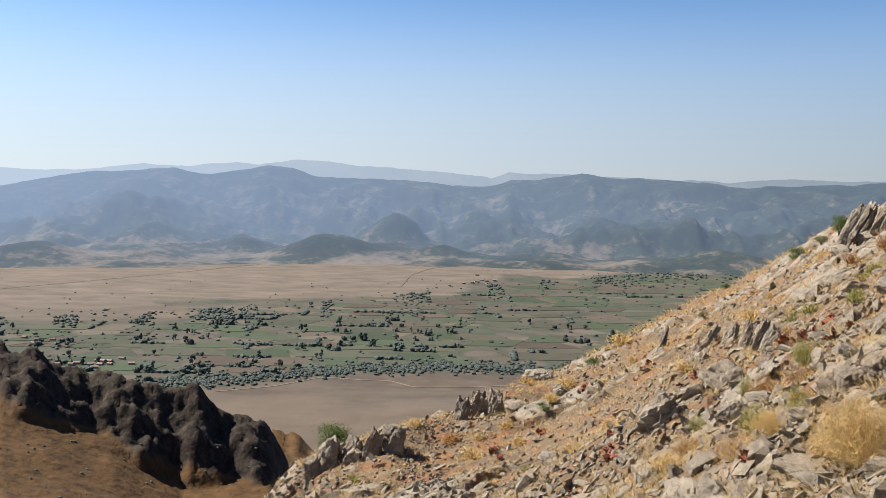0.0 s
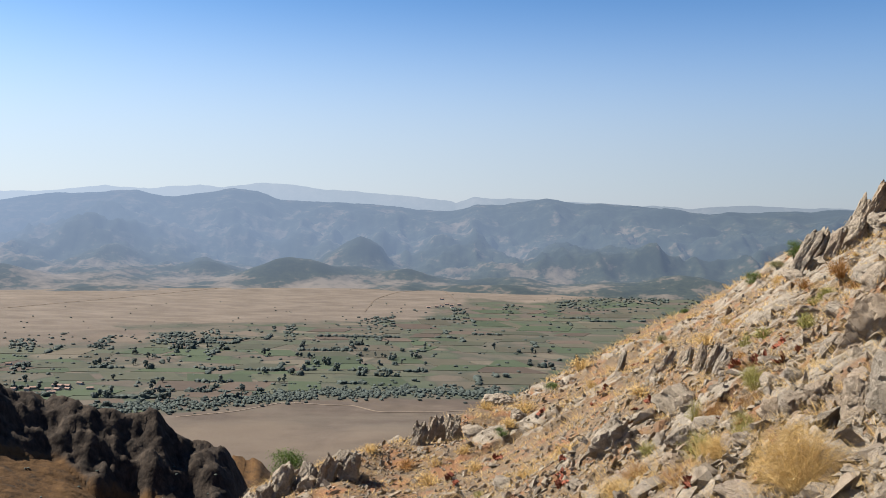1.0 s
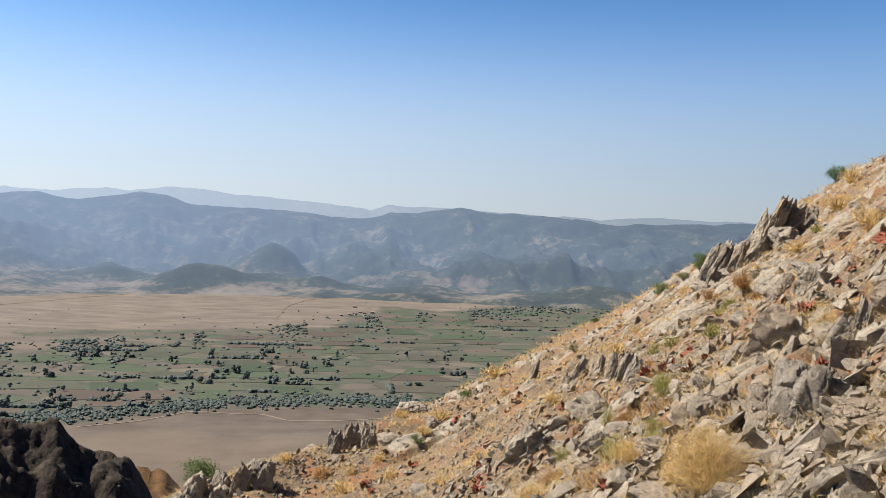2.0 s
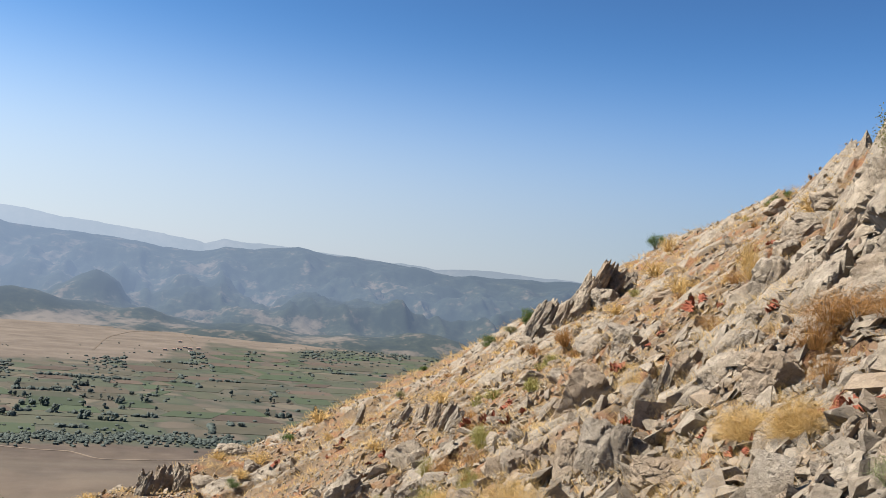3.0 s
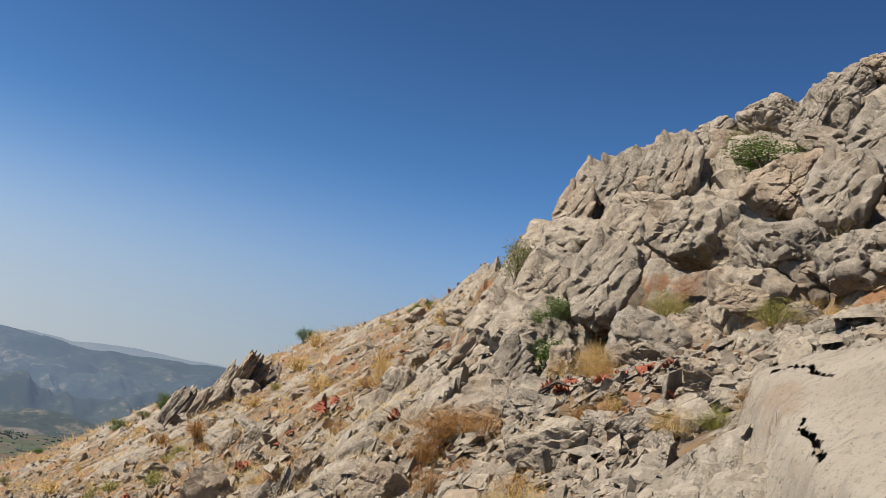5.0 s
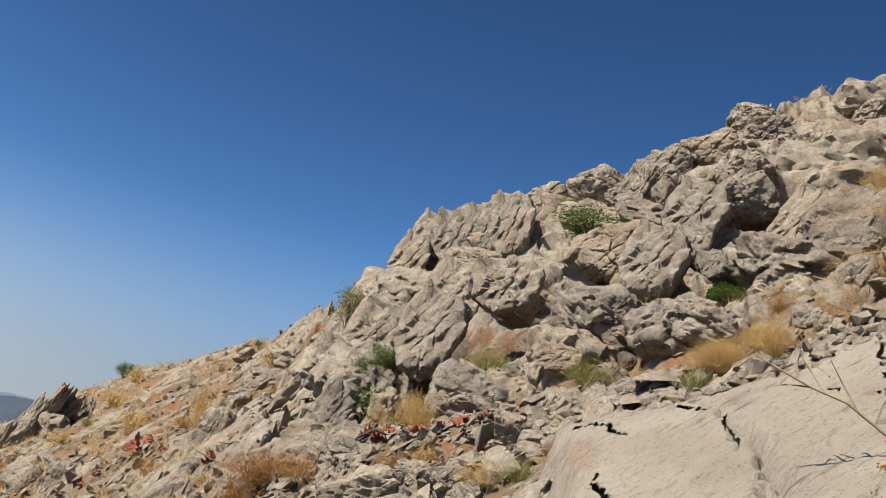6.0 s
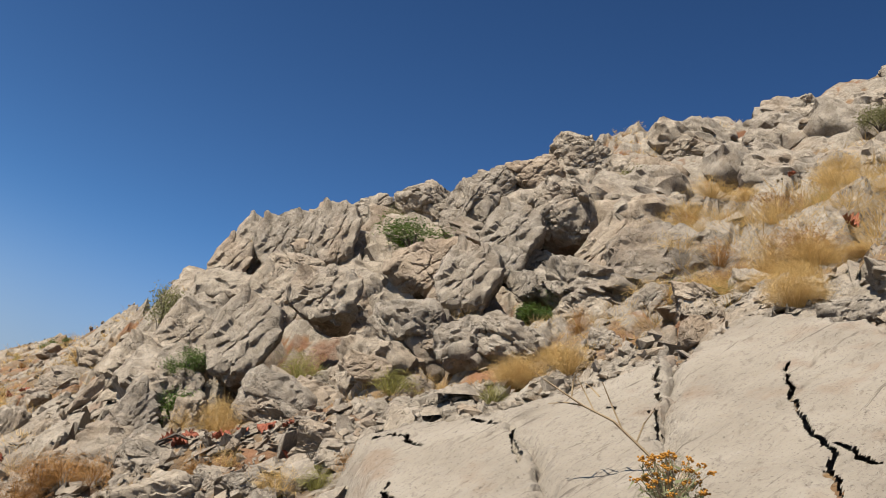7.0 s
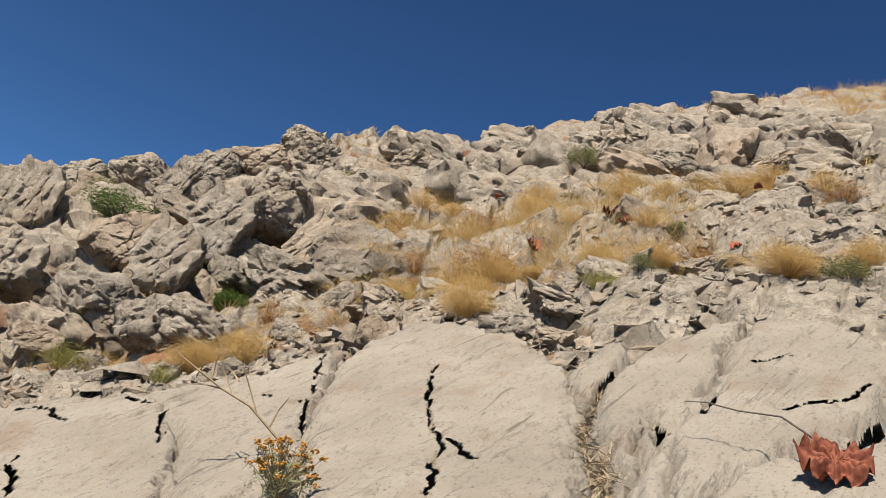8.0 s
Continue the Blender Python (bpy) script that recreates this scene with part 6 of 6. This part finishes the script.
def drop_leaf(x, y, size):
    root = new("withered_leaf")
    part("blade", pick.choice(DEAD), root)
    part("stalk", PETIOLE, root, "thin dry leaf stalk")
    z = float(height(x, y)[0])
    turn = LIE.to_4x4() @ pose(0, 0, 0, pick.gauss(0, 20), pick.gauss(0, 20), pick.uniform(0, 360))
    root.matrix_world = Matrix.Translation((x, y, z + 0.06)) @ turn @ Matrix.Diagonal((size * 0.9, size * 0.8, size * 1.2, 1))
    tagged(root, "large crinkled dry rust-red leaf lying on stones", "leaf", "withered leaves on the slope")


dead_leaf(4.25, 4.24, 0.30)
dead_leaf(4.25, 4.54, 0.27)
dead_leaf(4.09, 5.04, 0.20)
dead_leaf(4.15, 4.98, 0.20)
dead_leaf(3.95, 4.96, 0.16)
dead_leaf(6.33, 7.92, 0.25)
dead_leaf(6.21, 10.79, 0.31)
dead_leaf(4.45, 7.38, 0.22)
dead_leaf(4.28, 5.92, 0.28)
dead_leaf(5.93, 14.52, 0.40)
dead_leaf(5.35, 12.36, 0.34)
dead_leaf(6.08, 5.41, 0.30)
dead_leaf(5.88, 5.06, 0.19)
dead_leaf(9.69, 12.17, 0.35)
dead_leaf(6.72, 10.96, 0.24)
dead_leaf(5.89, 14.33, 0.48)
dead_leaf(5.71, 15.07, 0.40)
dead_leaf(4.05, 11.08, 0.37)
dead_leaf(3.59, 9.12, 0.24)
dead_leaf(4.51, 11.03, 0.18)
dead_leaf(2.56, 13.62, 0.35)
dead_leaf(2.56, 13.13, 0.26)
dead_leaf(2.62, 7.62, 0.31)
dead_leaf(2.69, 7.56, 0.20)
dead_leaf(4.13, 25.71, 0.49)
dead_leaf(5.50, 24.61, 0.38)
dead_leaf(6.07, 4.62, 0.24)
dead_leaf(6.14, 4.45, 0.29)
dead_leaf(6.16, 4.24, 0.19)
dead_leaf(5.78, 4.99, 0.29)
dead_leaf(6.33, 7.88, 0.32)
dead_leaf(9.91, 12.74, 0.31)
dead_leaf(6.83, 4.99, 0.16)
dead_leaf(9.73, -0.22, 0.29)
dead_leaf(9.29, -0.42, 0.19)
dead_leaf(9.62, 0.57, 0.28)
dead_leaf(8.76, -1.54, 0.29)
dead_leaf(12.83, 1.78, 0.21)
dead_leaf(13.02, 7.24, 0.24)
dead_leaf(10.84, -1.87, 0.23)
dead_leaf(7.43, 10.15, 0.24)
dead_leaf(7.68, 11.42, 0.35)
dead_leaf(5.17, 18.27, 0.31)
dead_leaf(8.08, 31.21, 0.28)
dead_leaf(2.53, 22.45, 0.35)
dead_leaf(1.40, 22.07, 0.37)
# the big leaf on the slab, with its long stalk
leaf_root = new("withered_leaf")
part("blade", soup("blade", [withered(1604, 0.10, 14, 110)], RUST, True), leaf_root)
leaf_root.matrix_world = Matrix.Translation((3.62, -1.62, 1.05)) @ Vector((-0.72, 0.12, 0.68)).to_track_quat('Z', 'Y').to_matrix().to_4x4() @ pose(0, 0, 0, 0, 0, 90) @ Matrix.Diagonal((0.31, 0.31, 0.30, 1))
leaf_stalk = part("stalk", soup("stalk", [stem([(3.66, -1.57, 1.12), (3.78, -1.45, 1.22), (3.88, -1.30, 1.24), (3.95, -1.18, 1.27), (3.99, -1.10, 1.27)], [0.005, 0.004, 0.0035, 0.003, 0.002])], TWIG), leaf_root, "long thin dark dried stalk")
leaf_stalk.matrix_parent_inverse = leaf_root.matrix_world.inverted()
tagged(leaf_root, "large crinkled dry rust-red leaf on a bare slab", "leaf", "withered leaves on the slope")


def flowering_herb(x, y, z, wide, high):
    g = np.random.default_rng(41)
    root = new("flowering_herb")
    stems, leaves, heads = [], [], []
    for i in range(64):
        a, out = g.uniform(0, 6.28), 0.5 * math.sqrt(g.random())
        tip = np.array([math.cos(a) * out, math.sin(a) * out, g.uniform(0.55, 1.0) * math.sqrt(1 - out * out * 1.6)])
        stems.append(stem([(0, 0, 0), tuple(tip * (0.4, 0.4, 0.6)), tuple(tip)], [0.009, 0.007, 0.005], 4))
        for k in range(9):
            p = tip * g.uniform(0.3, 0.95) + g.normal(0, 0.03, 3)
            e = p + g.normal(0, 0.07, 3)
            s = g.normal(0, 0.01, 3)
            leaves.append((np.array([p - s, p + s, e]), [(0, 1, 2)]))
        if i % 3 != 2:
            heads.append([])
            for k in range(9):
                q = tip + g.normal(0, 0.03, 3) * (1, 1, 0.5)
                heads[-1].append(clump(*q, 0.021, 0.016, 3000 + 10 * i + k))
    for s in stems:
        part("stem", soup("stem", [s], STALK), root)
    for h in heads:
        part("flower_head", soup("flower_head", h, FLOWER), root, "faded orange-yellow flower head")
    tagged(part("foliage", soup("foliage", leaves, FEATHER), root, "narrow grey-green leaves"), kind="stuff")
    root.matrix_world = Matrix.LocRotScale((x, y, z), Euler((0.1, -0.2, 0)), (wide, wide, high))
    tagged(root, "small bushy herb with orange-yellow flower heads", "plant")


flowering_herb(3.72, 0.40, 0.47, 0.29, 0.30)

stalk_root = new("bare_stalk")
bits = [stem([(4.27, 0.51, 0.66), (4.2, 0.65, 0.80), (4.11, 0.8, 0.91), (4.05, 0.93, 0.95), (3.97, 1.06, 1.01), (3.92, 1.14, 1.05)], [0.008, 0.007, 0.006, 0.005, 0.004, 0.002])]
for p, q in (((4.13, 0.76, 0.88), (4.05, 0.86, 1.07)), ((4.17, 0.7, 0.84), (4.1, 0.62, 0.98)), ((4.08, 0.88, 0.93), (4.04, 0.98, 1.08)), ((4.02, 0.98, 0.98), (3.98, 0.96, 1.09)), ((4.05, 0.93, 0.95), (4.0, 1.08, 0.93)), ((4.05, 0.86, 1.0), (4.07, 0.95, 1.06))):
    m = tuple((a + b) / 2 + 0.012 for a, b in zip(p, q))
    bits.append(stem([p, m, q], [0.005, 0.004, 0.002], 4))
part("branching_stem", soup("branching_stem", bits, STALK), stalk_root)
tagged(stalk_root, "leafless branching pale brown dry plant stalk", "plant")


def dry_stem(label, thick, mat, *ways):
    root = new("dry_stem")
    for w in ways:
        part("stem", soup("stem", [stem(w, [thick * (1 - 0.6 * i / (len(w) - 1)) for i in range(len(w))])], mat), root)
    tagged(root, label, "plant", "dead stems on the slope")


dry_stem("dark withered drooping stems hanging over a boulder", 0.018, TWIG,
         [(5.82, 5.06, 0.62), (5.70, 5.12, 0.50), (5.55, 5.16, 0.30), (5.50, 5.17, 0.10)],
         [(5.82, 5.04, 0.60), (5.74, 5.02, 0.40), (5.72, 5.00, 0.22), (5.70, 4.98, 0.06)],
         [(5.82, 5.05, 0.62), (5.92, 4.96, 0.60), (5.98, 4.90, 0.44)],
         [(5.80, 5.06, 0.62), (5.66, 5.10, 0.52), (5.62, 5.08, 0.34)])
dry_stem("thin broken dry stem lying across russet grass", 0.006, STALK, [(5.3, 6.72, 0.14), (5.56, 6.54, 0.05), (5.76, 6.40, -0.06)])
dry_stem("upright dead brown plant stump", 0.018, TWIG, [(5.55, 5.32, -0.05), (5.53, 5.34, 0.16), (5.52, 5.34, 0.40)])

# straw that has drifted into the gap between two slabs
drift = []
g = np.random.default_rng(88)
for i in range(900):
    t = g.random()
    x = 5.45 - 1.75 * t + g.normal(0, 0.03)
    y = -0.60 - 0.30 * t + g.normal(0, 0.045 + 0.07 * t)
    z = float(base_height(np.array([x]), np.array([y]))[0]) + g.uniform(0.0, 0.10)
    a, b = g.uniform(0, 6.28), g.normal(0, 0.3)
    k = g.uniform(0.03, 0.12)
    d = np.array([math.cos(a), math.sin(a), 0.5 * math.cos(a) + b]) * k
    s = np.array([-math.sin(a), math.cos(a), 0.2]) * g.uniform(0.0012, 0.003)
    p = np.array([x, y, z])
    drift.append((np.array([p - d - s, p - d + s, p + d + s, p + d - s]), [(0, 1, 2, 3)]))
tagged(new("straw_litter", soup("straw_litter", drift, STALK)), "drift of dry straw and dead leaves in a gap", "straw", kind="stuff")
